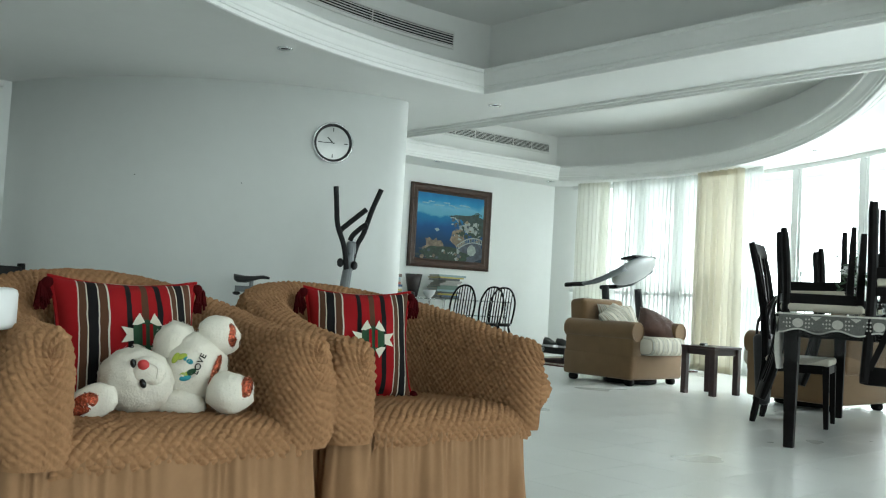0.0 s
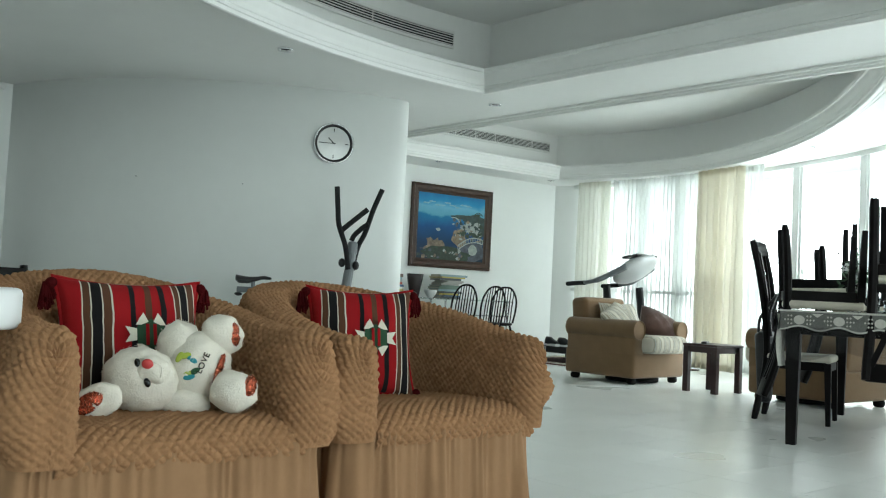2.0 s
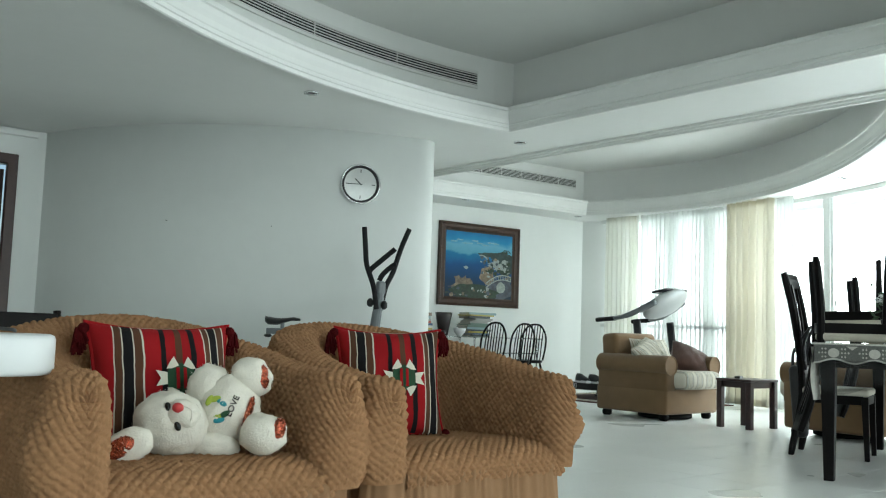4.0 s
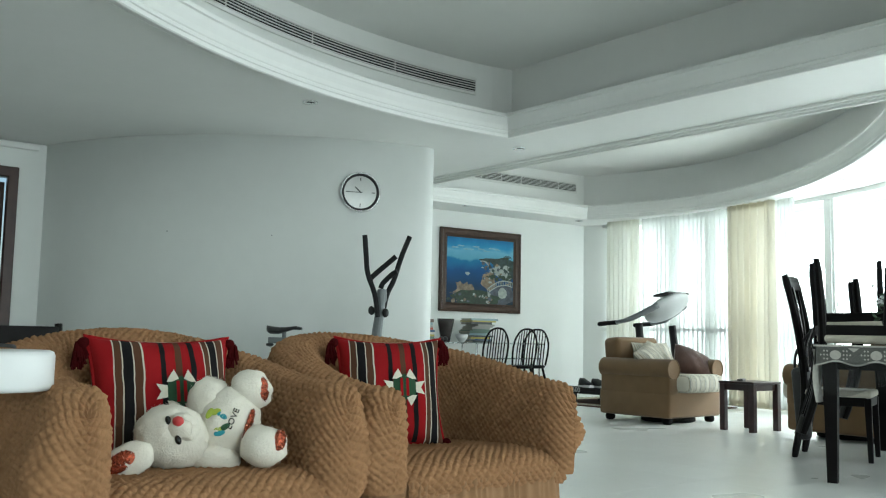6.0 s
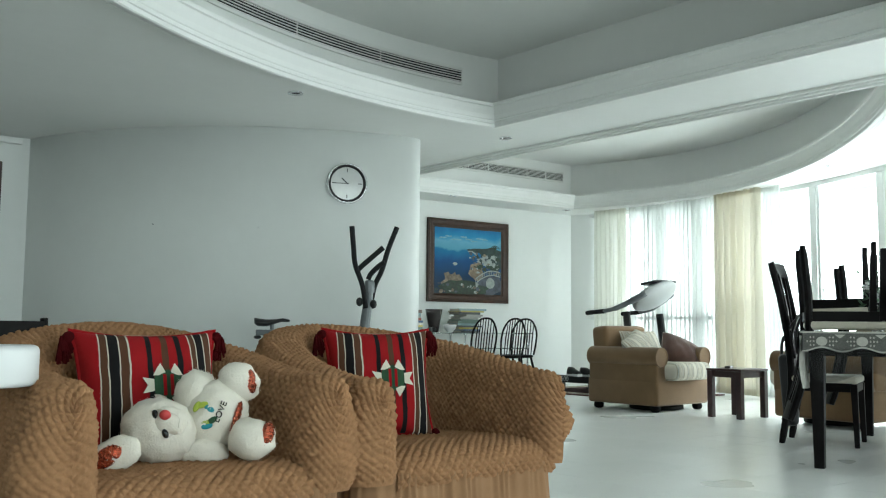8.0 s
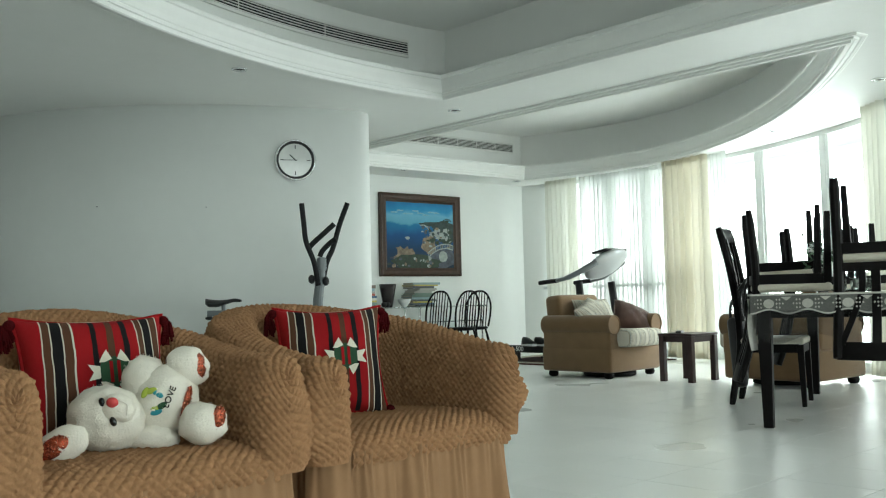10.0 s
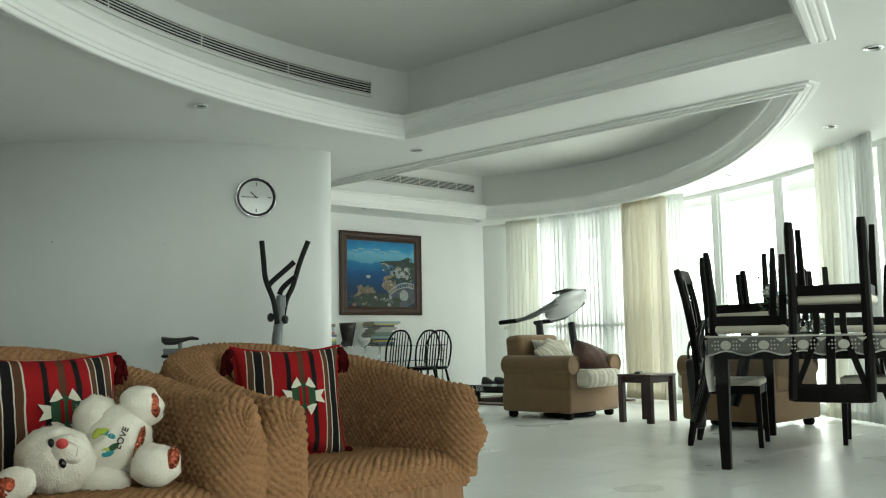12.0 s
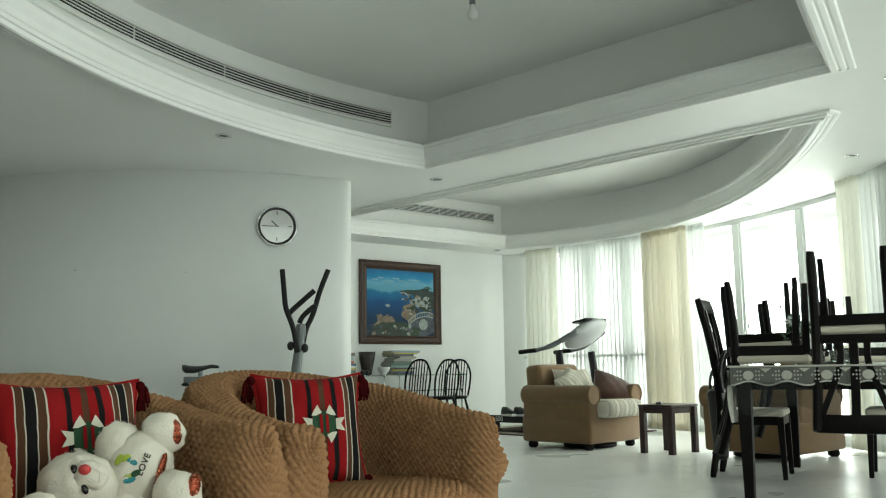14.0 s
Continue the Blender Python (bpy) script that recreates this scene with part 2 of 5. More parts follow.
def puckers(P, cell=0.036, depth=0.014, seed=0.0, out=1, flat=None):
    """Push a sheet out along its normals in the quilted puckers of an elastic slipcover."""
    du, dv = np.gradient(P, axis=0), np.gradient(P, axis=1)
    nrm = np.cross(dv, du)
    nrm /= np.linalg.norm(nrm, axis=2, keepdims=True) + 1e-9
    a = np.cumsum(np.linalg.norm(du, axis=2), axis=0)
    a = np.repeat(a[:, a.shape[1] // 2][:, None], P.shape[1], 1)
    b = np.cumsum(np.linalg.norm(dv, axis=2), axis=1)
    if flat is not None:
        a, b = flat
    w = 0.5 * np.sin(a * 7 + seed) + 0.5 * np.sin(b * 9 + 2 * seed) + 0.16 * np.sin(a * 37 + b * 23 + seed) + 0.14 * np.sin(b * 61 - a * 31) + 0.12 * np.sin(a * 97 + 3 * np.sin(b * 41))
    u, v = (a * 0.92 + b) / cell / 1.6 + w * 0.42, (a * 0.92 - b) / cell / 1.6 + w * 0.34
    h = np.abs(np.sin(np.pi * u) * np.sin(np.pi * v)) ** 0.5
    cell_tone = np.modf(np.abs(np.sin(np.floor(u) * 12.9898 + np.floor(v) * 78.233 + seed) * 437.58))[0]
    h = h * (0.72 + 0.40 * cell_tone) + 0.12 * np.sin(u * 7.1 + 3 * np.sin(v * 2.3)) * np.sin(v * 5.3) * h
    return P + nrm * (out * h * depth)[..., None]


# setting
def structure(name, bm, material, label, category, smooth=False):
    return tagged(part(name, bm, material, None, label, smooth), label, category, "", "structure")


# floor bed under the tiles
bm = bmesh.new()
box(bm, (3.5, 2.7, -0.0525), (16.0, 15.0, 0.10))
floor = structure("floor", bm, M["grout"], "white glossy square floor tiles with thin grey joints", "floor")


def arc_pts(c, r, a0, a1, n):
    return [on_arc(c, r, a0 + (a1 - a0) * k / n) for k in range(n + 1)]


# convex wall with the clock, ending in a rounded nose
CC = (5.75, 9.5)
outer = arc_pts(CC, 3.38, 192.0, 256.5, 48)
e0, e1 = on_arc(CC, 3.38, 256.5), on_arc(CC, 3.16, 257.5)
mid = (e0 + e1) / 2
nose_dir = Vector((0.973, -0.225, 0))
nose = [mid + 0.11 * (math.cos(a) * nose_dir + math.sin(a) * (e0 - mid).normalized()) for a in (math.pi / 2 - math.pi * k / 10 for k in range(1, 10))]
inner = arc_pts(CC, 3.16, 257.5, 192.0, 40)
bm = bmesh.new()
prism(bm, outer + nose + inner, 0.0, 2.47)
structure("wall_curved", bm, M["wall"], "smooth white convex plaster wall with a rounded end", "wall", True)
bpy.data.objects["wall_curved"].data.polygons.foreach_set("use_smooth", [abs(p.normal.z) < 0.5 for p in bpy.data.objects["wall_curved"].data.polygons])


def straight_wall(name, a, b, thick, z0, z1, label, openings=()):
    """A wall whose room face runs from a to b; thickness lies on the left of that way. Openings: (from, to, sill, head) in metres along it."""
    a, b = Vector((*a, 0)), Vector((*b, 0))
    d = (b - a).normalized()
    n = Vector((-d.y, d.x, 0))
    bm = bmesh.new()

    def block(s0, s1, lo, hi):
        prism(bm, [a + d * s0, a + d * s1, a + d * s1 + n * thick, a + d * s0 + n * thick], lo, hi)
    at = 0.0
    for s0, s1, lo, hi in sorted(openings):
        block(at, s0, z0, z1)
        if lo > z0:
            block(s0, s1, z0, lo)
        block(s0, s1, hi, z1)
        at = s1
    block(at, (b - a).length, z0, z1)
    return structure(name, bm, M["wall"], label, "wall")


straight_wall("wall_north", (4.2, 9.49), (10.12, 8.90), 0.22, 0, 2.47, "plain white painted plaster wall")
straight_wall("wall_corner", (10.12, 8.90), (10.46, 8.36), 0.22, 0, 2.47, "short white plaster return wall beside the curtains")
straight_wall("wall_door", (2.62, 8.65), (-3.5, 8.65), -0.22, 0, 2.47, "white plaster wall with a dark wooden door", ((0.40, 1.32, 0.0, 2.14),))
straight_wall("wall_west", (-3.5, 8.87), (-3.5, -4.2), -0.22, 0, 2.47, "plain white painted wall")
# south wall is out of view; its two openings are added for the fill lamps
straight_wall("wall_south", (-3.72, -4.2), (8.7, -4.2), -0.22, 0, 2.47, "unseen white wall with two openings added to let in fill light", ((2.9, 5.7, 0.2, 2.4), (7.5, 10.3, 0.2, 2.4)))
straight_wall("wall_hall", (2.45, 9.6), (4.3, 9.6), 0.2, 0, 2.47, "plain white painted wall")

# door in its frame
door = thing("door_1", pose(1.76, 8.65, 0), "dark brown wooden door closed in its frame", "door", "", "structure")
bm = bmesh.new()
box(bm, (0, 0.10, 1.05), (0.80, 0.04, 2.06), 0.004)
for x in (-0.19, 0.19):
    for z, h in ((0.5, 0.7), (1.45, 0.9)):
        box(bm, (x, 0.078, z), (0.28, 0.012, h), 0.005)
leaf_ob = part("leaf", bm, M["door"], door)
bm = bmesh.new()
for x in (-0.44, 0.44):
    box(bm, (x, -0.01, 1.07), (0.09, 0.06, 2.14), 0.008)
box(bm, (0, -0.01, 2.165), (0.97, 0.06, 0.09), 0.008)
part("door_frame", bm, M["door"], door)
bm = bmesh.new()
tube(bm, smooth_line([(-0.34, 0.06, 1.0), (-0.34, 0.01, 1.0), (-0.31, 0.005, 1.0), (-0.23, 0.005, 1.0)], 4), 0.009)
part("door_handle", bm, M["chrome"], leaf_ob)
bm = bmesh.new()
box(bm, (0.9, 8.615, 2.405), (3.0, 0.06, 0.05), 0.01)
structure("trim", bm, M["trim"], "thin white plaster strip above the door", "trim")

# soffit with two recessed coffers
COF1 = [Vector((5.17, 1.935, 0)), Vector((5.17, 5.36, 0))]
a_start, a_end = 81.9, 146.0
COF1 += arc_pts((4.45, 0.33), 5.09, a_start, a_end, 56)[1:]
COF1 += [Vector((COF1[-1].x, 0.474, 0))]
B0, B1, B2, B3 = Vector((9.43, 8.26, 0)), Vector((10.55, 5.70, 0)), Vector((8.15, 3.55, 0)), Vector((5.98, 2.33, 0))
arc2 = [B0 * (1 - t) ** 3 + 3 * B1 * t * (1 - t) ** 2 + 3 * B2 * t * t * (1 - t) + B3 * t ** 3 for t in (k / 60 for k in range(61))]
COF2 = [Vector((6.05, 8.58, 0))] + [p for p in arc2 if p.x > 6.03] + [Vector((6.05, 2.40, 0))]


def closed_offset(poly, d):
    """Move a closed outline outwards by d with mitred corners."""
    area = sum(a.x * b.y - b.x * a.y for a, b in zip(poly, poly[1:] + poly[:1]))
    s = 1 if area > 0 else -1
    out = []
    for i, p in enumerate(poly):
        a, b = (p - poly[i - 1]).normalized(), (poly[(i + 1) % len(poly)] - p).normalized()
        n = (Vector((a.y, -a.x, 0)) + Vector((b.y, -b.x, 0))) * s
        n.normalize()
        k = max(0.35, n.dot(Vector((b.y, -b.x, 0)) * s))
        out.append(p + n * d / k)
    return out


outline = [Vector((-3.75, -4.45, 0)), Vector((9.6, -4.45, 0)), Vector((11.3, 2.5, 0)), Vector((11.6, 9.9, 0)), Vector((-3.75, 9.9, 0))]
bm = bmesh.new()
edges = []
for poly in (outline, COF1, COF2):
    vs = [bm.verts.new((p.x, p.y, Z0)) for p in poly]
    edges += [bm.edges.new((vs[k], vs[(k + 1) % len(vs)])) for k in range(len(vs))]
bmesh.ops.triangle_fill(bm, edges=edges, use_beauty=True, normal=(0, 0, -1))
structure("ceiling_soffit", bm, M["ceil"], "white plaster ceiling soffit with two deep recessed coffers", "ceiling")
for n, poly in ((1, COF1), (2, COF2)):
    bm = bmesh.new()
    w = closed_offset(poly, 0.10)
    rows = [[(p.x, p.y, z) for p in w] for z in (2.58, ZC)]
    grid(bm, rows, close=True)
    top = bm.faces.new([bm.verts.new((p.x, p.y, ZC)) for p in w])
    bmesh.ops.triangulate(bm, faces=[top])
    structure(f"ceiling_coffer_{n}", bm, M["ceil"], "recessed white plaster ceiling coffer", "ceiling")
    bm = bmesh.new()
    prof = ((0.120, 2.452), (0.120, 2.440), (0.112, 2.434), (0.088, 2.434), (0.082, 2.440), (0.074, 2.440), (0.068, 2.426), (0.046, 2.422), (0.040, 2.428), (0.032, 2.428),
            (0.026, 2.412), (-0.002, 2.408), (-0.012, 2.414), (-0.014, 2.436), (-0.026, 2.440), (-0.030, 2.456), (-0.024, 2.462), (-0.032, 2.470), (-0.040, 2.500),
            (-0.056, 2.532), (-0.066, 2.560), (-0.080, 2.566), (-0.084, 2.590), (-0.076, 2.596), (0.11, 2.596))
    prof = [(d - 0.055, z) for d, z in prof]
    rows = [[(p.x, p.y, z) for p in closed_offset(poly, d)] for d, z in prof]
    grid(bm, rows, close=True)
    structure(f"cornice_{n}", bm, M["trim"], "stepped white plaster cornice round the coffer", "cornice")
bm = bmesh.new()
box(bm, (4, 2.7, 3.2), (17, 16, 0.2))
structure("ceiling_slab", bm, M["ceil"], "plain ceiling slab above the coffers", "ceiling")

# window wall: frames on the arc, then straight on beside the dining place
A_END = -43.5
window = thing("window_1", pose(0, 0, 0), "curved floor-to-ceiling window wall with pale frames", "window", "", "structure")


def arc_bar(r0, r1, a0, a1, z0, z1, n=40):
    bm = bmesh.new()
    prism(bm, [p for p in arc_pts(WC, r1, a0, a1, n)] + [p for p in arc_pts(WC, r0, a1, a0, n)][::1], z0, z1)
    bmesh.ops.recalc_face_normals(bm, faces=bm.faces)
    return bm


part("window_sill", arc_bar(WR - 0.05, WR + 0.16, 8.0, A_END, 0.0, 0.10), M["wall"], window)
part("window_rail", arc_bar(WR + 0.02, WR + 0.09, 8.0, A_END, 0.92, 0.96), M["mullion"], window)
part("window_head", arc_bar(WR + 0.0, WR + 0.14, 8.0, A_END, 2.40, 2.47), M["mullion"], window)
for a in (4.0, -1.0, -6.0, -11.0, -21.0, -29.3, -43.0):
    bm = bmesh.new()
    box(bm, on_arc(WC, WR + 0.06, a, 1.25), (0.09, 0.10, 2.34), 0.006, Matrix.Rotation(radians(a), 4, "Z"))
    box(bm, on_arc(WC, WR + 0.03, a - 0.75, 1.25), (0.05, 0.045, 2.30), 0.004, Matrix.Rotation(radians(a), 4, "Z"))
    part("mullion", bm, M["mullion"], window)
bm = bmesh.new()
pts = [on_arc(WC, WR + 0.07, 8.0 + (A_END - 8.0) * k / 40) for k in range(41)]
grid(bm, [[(p.x, p.y, z) for p in pts] for z in (0.10, 2.42)])
pane = part("pane", bm, M["glass"], window)
pane.visible_shadow = False
bm = bmesh.new()
lock = on_arc(WC, WR + 0.0, -22.3, 1.18)
box(bm, lock, (0.03, 0.03, 0.14), 0.006)
tube(bm, [lock, lock + Vector((-0.05, 0, 0)), lock + Vector((-0.055, -0.005, -0.10))], 0.010)
part("handle", bm, M["mullion"], window)

p_end = on_arc(WC, WR, A_END)
# out of view: wall and openings assumed, letting daylight in from the right
straight_wall("wall_east", (8.7, -4.2), (p_end.x, p_end.y), -0.2, 0, 2.47, "white wall with wide tall window openings, added out of view", ((0.4, 3.0, 0.1, 2.4), (3.4, 6.6, 0.1, 2.4)))
# hazy bright sky outside
bm = bmesh.new()
pts = [Vector((4 + 22 * math.cos(radians(a)), 3 + 22 * math.sin(radians(a)), 0)) for a in range(-100, 71, 5)]
grid(bm, [[(p.x, p.y, z) for p in pts] for z in (-8, 16)])
structure("backdrop", bm, glow("bright_haze", (0.95, 0.99, 1.0), 1.9), "bright white hazy sky outside the windows", "backdrop")


# curtains hang in folds along the window
def curtain(name, a0, a1, r, amp, folds, material, label, seed=0, z0=0.03, z1=2.45):
    rnd = random.Random(seed)
    n = int(folds * 14)
    ph = [rnd.uniform(-0.5, 0.5) for _ in range(int(folds) + 3)]
    rows = []
    for z in np.linspace(z1, z0, 14):
        row = []
        f = (z1 - z) / (z1 - z0)
        for k in range(n + 1):
            s = k / n * folds
            i = int(s)
            jit = ph[i] * (1 - s + i) + ph[i + 1] * (s - i)
            off = amp * (0.75 + 0.4 * f) * math.sin(2 * math.pi * (s + 0.35 * jit)) * (1 + 0.6 * jit) + 0.012 * jit * math.sin(3 * f + i)
            row.append(on_arc(WC, r + off, a0 + (a1 - a0) * k / n + 0.05 * math.sin(4 * f + s), z))
        rows.append(row)
    c = thing(name, pose(0, 0, 0), label, "curtain", "curtains along the window")
    bm = bmesh.new()
    grid(bm, rows)
    part("cloth", bm, material, c, "", True)
    for nm, lo, hi, o in (("heading", z1 - 0.06, z1 - 0.005, 0.004), ("hem", z0, z0 + 0.07, 0.003)):
        src = rows[0] if nm == "heading" else rows[-1]
        bm = bmesh.new()
        grid(bm, [[Vector((q.x, q.y, z)) + (Vector((WC.x, WC.y, z)) - Vector((q.x, q.y, z))).normalized() * o for q in src] for z in (lo, hi)])
        part(nm, bm, material, c, "", True)
    return c


curtain("sheer_curtain", 6.1, 1.6, 6.98, 0.035, 8, M["edge"], "cream sheer curtain hanging in narrow folds beside the wall", 1)
curtain("sheer_curtain", 1.6, -11.0, 7.0, 0.040, 21, M["sheer"], "white see-through sheer curtain hanging in soft folds", 2)
curtain("drape", -10.9, -16.8, 6.90, 0.06, 7, M["drape"], "heavy cream curtain gathered in deep folds", 3)
curtain("sheer_curtain", -16.4, -18.7, 7.0, 0.042, 5, M["sheer"], "white see-through sheer curtain drawn back", 4)
curtain("drape", -38.2, -41.0, 6.92, 0.05, 4, M["edge"], "cream curtain gathered in folds by the open window", 5)
curtain("sheer_curtain", -41.0, -46.0, 6.95, 0.035, 8, M["sheer"], "white see-through sheer curtain hanging in soft folds", 6)


# recessed downlights
def downlight(m):
    d = thing("ceiling_downlight", m, "small round recessed ceiling spotlight with a chrome ring", "ceiling light", "recessed ceiling spotlights")
    bm = bmesh.new()
    lathe(bm, ((0.055, 0.0), (0.058, -0.004), (0.055, -0.009), (0.043, -0.011), (0.038, -0.004), (0.036, 0.0)), 24, None, False)
    part("ring", bm, M["chrome"], d, "", True)
    bm = bmesh.new()
    lathe(bm, ((0.036, -0.001), (0.02, -0.003), (0.002, -0.004)), 20)
    part("lamp", bm, M["void"], d, "dark unlit lamp")
    return d


dl = downlight(pose(3.39, 5.59, Z0))
for x, y in ((5.58, 5.66), (7.47, 2.78), (8.92, 4.40), (5.58, 1.80), (7.54, 8.59), (9.62, 8.55), (9.75, 6.6)):
    copy_thing(dl, pose(x, y, Z0))


# long slot grilles in the coffer walls
def grille(name, label, pts, nrm, z0, z1, lines):
    """Slats along a line of wall points with their normals into the room."""
    g = thing(name, pose(0, 0, 0), label, "air grille")
    off = [p + n * 0.006 for p, n in zip(pts, nrm)]
    # no slot is cut: a near-black sheet on the wall paints its shade
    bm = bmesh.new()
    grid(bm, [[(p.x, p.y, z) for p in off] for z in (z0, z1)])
    part("backing", bm, M["void"], g, "near-black sheet standing in for the shade behind the slats")

    def strip(nm, lo, hi, d0, d1, mm):
        bm = bmesh.new()
        a, b = [p + n * d0 for p, n in zip(pts, nrm)], [p + n * d1 for p, n in zip(pts, nrm)]
        grid(bm, [[(p.x, p.y, lo) for p in a], [(p.x, p.y, lo) for p in b], [(p.x, p.y, hi) for p in b], [(p.x, p.y, hi) for p in a]])
        part(nm, bm, mm, g)
    strip("frame", z0 - 0.022, z0, 0.004, 0.022, M["metalvent"])
    strip("frame", z1, z1 + 0.022, 0.004, 0.022, M["metalvent"])
    for k in range(lines):
        z = z0 + (z1 - z0) * (k + 0.5) / lines
        strip("slat", z - 0.003, z + 0.003, 0.008, 0.014, M["metalvent"])
    for i in range(0, len(pts), max(1, len(pts) // 6)):
        bm = bmesh.new()
        p, n = pts[i], nrm[i]
        box(bm, (p.x + n.x * 0.012, p.y + n.y * 0.012, (z0 + z1) / 2), (0.006, 0.006, z1 - z0))
        part("divider", bm, M["metalvent"], g)
    return g


aa = [85.0 + 55.0 * k / 48 for k in range(49)]
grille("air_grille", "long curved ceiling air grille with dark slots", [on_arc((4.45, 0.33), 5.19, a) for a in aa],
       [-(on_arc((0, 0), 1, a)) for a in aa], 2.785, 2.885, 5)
w2a, w2b = Vector((6.05, 8.68, 0)), Vector((9.43, 8.36, 0))
ts = [0.40 + 0.575 * k / 12 for k in range(13)]
dn = Vector((-(w2a - w2b).y, (w2a - w2b).x, 0)).normalized()
if dn.y > 0:
    dn = -dn
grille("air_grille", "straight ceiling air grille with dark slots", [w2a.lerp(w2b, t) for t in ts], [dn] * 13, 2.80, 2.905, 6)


# slipcovered armchairs
TUB, SEAT = 1, -1


def tub_cover(parent, seed, left=0.0, flap=False, tucked=0.0):
    """Back and arms under one stretch cover: a rounded wall round three sides of the seat, closed by full arm ends."""
    plan = [(-0.343 - left, 0.012), (-0.342 - left, 0.14), (-0.342 - left * 0.7, 0.30), (-0.328, 0.43), (-0.282, 0.535), (-0.20, 0.608), (-0.10, 0.648), (0, 0.660),
            (0.11, 0.655), (0.22, 0.625), (0.297, 0.55), (0.325, 0.44), (0.325, 0.30), (0.316, 0.14), (0.312, 0.012)]
    line = np.array([tuple(p) for p in smooth_line([(x, y, 0) for x, y in plan], 26)])[:, :2]
    seg = np.r_[0, np.cumsum(np.hypot(*np.diff(line, axis=0).T))]
    L, C = seg[-1], 44
    ss = np.linspace(0, L, 720)
    cx, cy = np.interp(ss, seg, line[:, 0]), np.interp(ss, seg, line[:, 1])
    tx, ty = np.gradient(cx, ss), np.gradient(cy, ss)
    ln = np.hypot(tx, ty)
    nx, ny = ty / ln, -tx / ln                       # to the outside
    nx, ny = (nx, ny) if nx[0] < 0 else (-nx, -ny)
    th = math.pi / 2 * (1 - np.linspace(0, 1, C, endpoint=False) ** 2)
    th = np.r_[th, np.zeros(len(ss)), th[::-1]]      # the turn round each arm end
    ext = lambda v: np.r_[[v[0]] * C, v, [v[-1]] * C]
    s0, cx, cy, nx, ny = ext(ss), ext(cx), ext(cy), ext(nx), ext(ny)
    e = np.minimum(s0, L - s0)
    depth = np.clip(cy / 0.66, 0, 1)
    front = np.exp(-e / 0.12)
    top = 0.632 + 0.128 * depth ** 1.3 + 0.012 * np.cos(cx * 7) + 0.008 * np.sin(s0 * 7 + seed) + 0.010 * front - 0.052 * (1 - np.cos(th)) ** 1.2
    thick = 0.124 + 0.056 * depth
    if flap:                                         # a second layer folded over the back, ending in a free edge
        lay = np.clip((0.27 - cx) / 0.008, 0, 1) * np.clip((cx + 0.31) / 0.02, 0, 1) * (depth > 0.7)
        top, thick = top + 0.010 * lay - 0.022 * depth ** 2, thick + 0.030 * lay
    wide = np.cos(th) ** 0.62
    cy = cy - 0.062 * np.sin(th) ** 1.1
    q = np.linspace(0, 1, 136)
    phi = math.pi / 2 * q * q * (3 - 2 * q)
    phi = np.r_[phi, math.pi - phi[-2::-1]]
    P = np.zeros((len(s0), len(phi), 3))
    co, si = np.cos(phi), np.sin(phi)
    w = np.sign(co) * np.abs(co) ** 0.42
    h = np.abs(si) ** 0.46
    right = np.clip(cx / 0.2, 0, 1)
    for j in range(len(phi)):
        bulge = np.exp(-((h[j] - 0.38) / 0.28) ** 2) * (0.4 + 0.75 * np.exp(-e / 0.2))
        tuck = max(0, 1 - h[j] / 0.34) ** 1.3
        lean = (0.030 - 0.014 * right * (tucked > 0)) * bulge - tucked * right * front * (tuck + 0.5 * w[j] * min(1, max(0, (h[j] - 0.35) / 0.35))) if co[j] > 0 else 0
        o = (w[j] * thick / 2 + lean) * wide + 0.02 * depth * h[j]
        P[:, j, 0], P[:, j, 1] = cx + nx * o, cy + ny * o + 0.05 * depth * h[j]
        z0 = 0.33 + (0.035 + 0.5 * tucked * right) * front if co[j] > 0 else 0.365 + 0.035 * np.clip(e / 0.15, 0, 1)
        P[:, j, 2] = z0 + (top - z0) * h[j]
    j0 = int(np.argmin(np.abs(h[:130] - 0.75)))
    A = np.r_[0, np.cumsum(np.linalg.norm(np.diff(P[:, j0], axis=0), axis=1))]
    A = np.repeat(A[:, None], len(phi), 1)
    B = np.cumsum(np.linalg.norm(np.gradient(P, axis=1), axis=2), axis=1)
    B[:C], B[-C:] = B[C], B[-C - 1]
    B = np.abs(B - B[:, [len(phi) // 2]])
    Q = puckers(P, 0.0160, 0.0100, seed, TUB, (A, B))
    fade = np.clip(h / 0.08, 0, 1)[None, :, None]
    P = P + (Q - P) * fade
    for k in (0, -1):
        P[k] = (P[k] + P[k][::-1]) / 2
    sheet_mesh("tub_cover", P, M["slip"], parent, "puckered tan stretch cover over back and arms")


def seat_cover(parent, seed):
    xs = np.linspace(-0.30, 0.30, 210)
    prof = np.array([tuple(p) for p in smooth_line([(0, 0.60, 0.43), (0, 0.40, 0.437), (0, 0.15, 0.447), (0, 0.03, 0.44), (0, -0.012, 0.415), (0, -0.02, 0.385), (0, -0.012, 0.355)], 30)])
    P = np.zeros((len(xs), len(prof), 3))
    bulge = 1 - (xs / 0.30) ** 4
    P[:, :, 0] = xs[:, None]
    P[:, :, 1] = prof[None, :, 1] - 0.008 - 0.012 * bulge[:, None]
    P[:, :, 2] = prof[None, :, 2] - 0.012 * (1 - bulge)[:, None]
    P[:, :, 2] -= 0.010
    Q = puckers(P[::-1], 0.0155, 0.0095, seed + 3, SEAT)
    hem = np.clip((len(prof) - 1 - np.arange(len(prof))) / (0.12 * len(prof)), 0, 1) ** 0.7
    P = P[::-1] + (Q - P[::-1]) * hem[None, :, None]
    return sheet_mesh("seat_cover", P, M["slip"], parent, "puckered tan stretch cover over the seat")


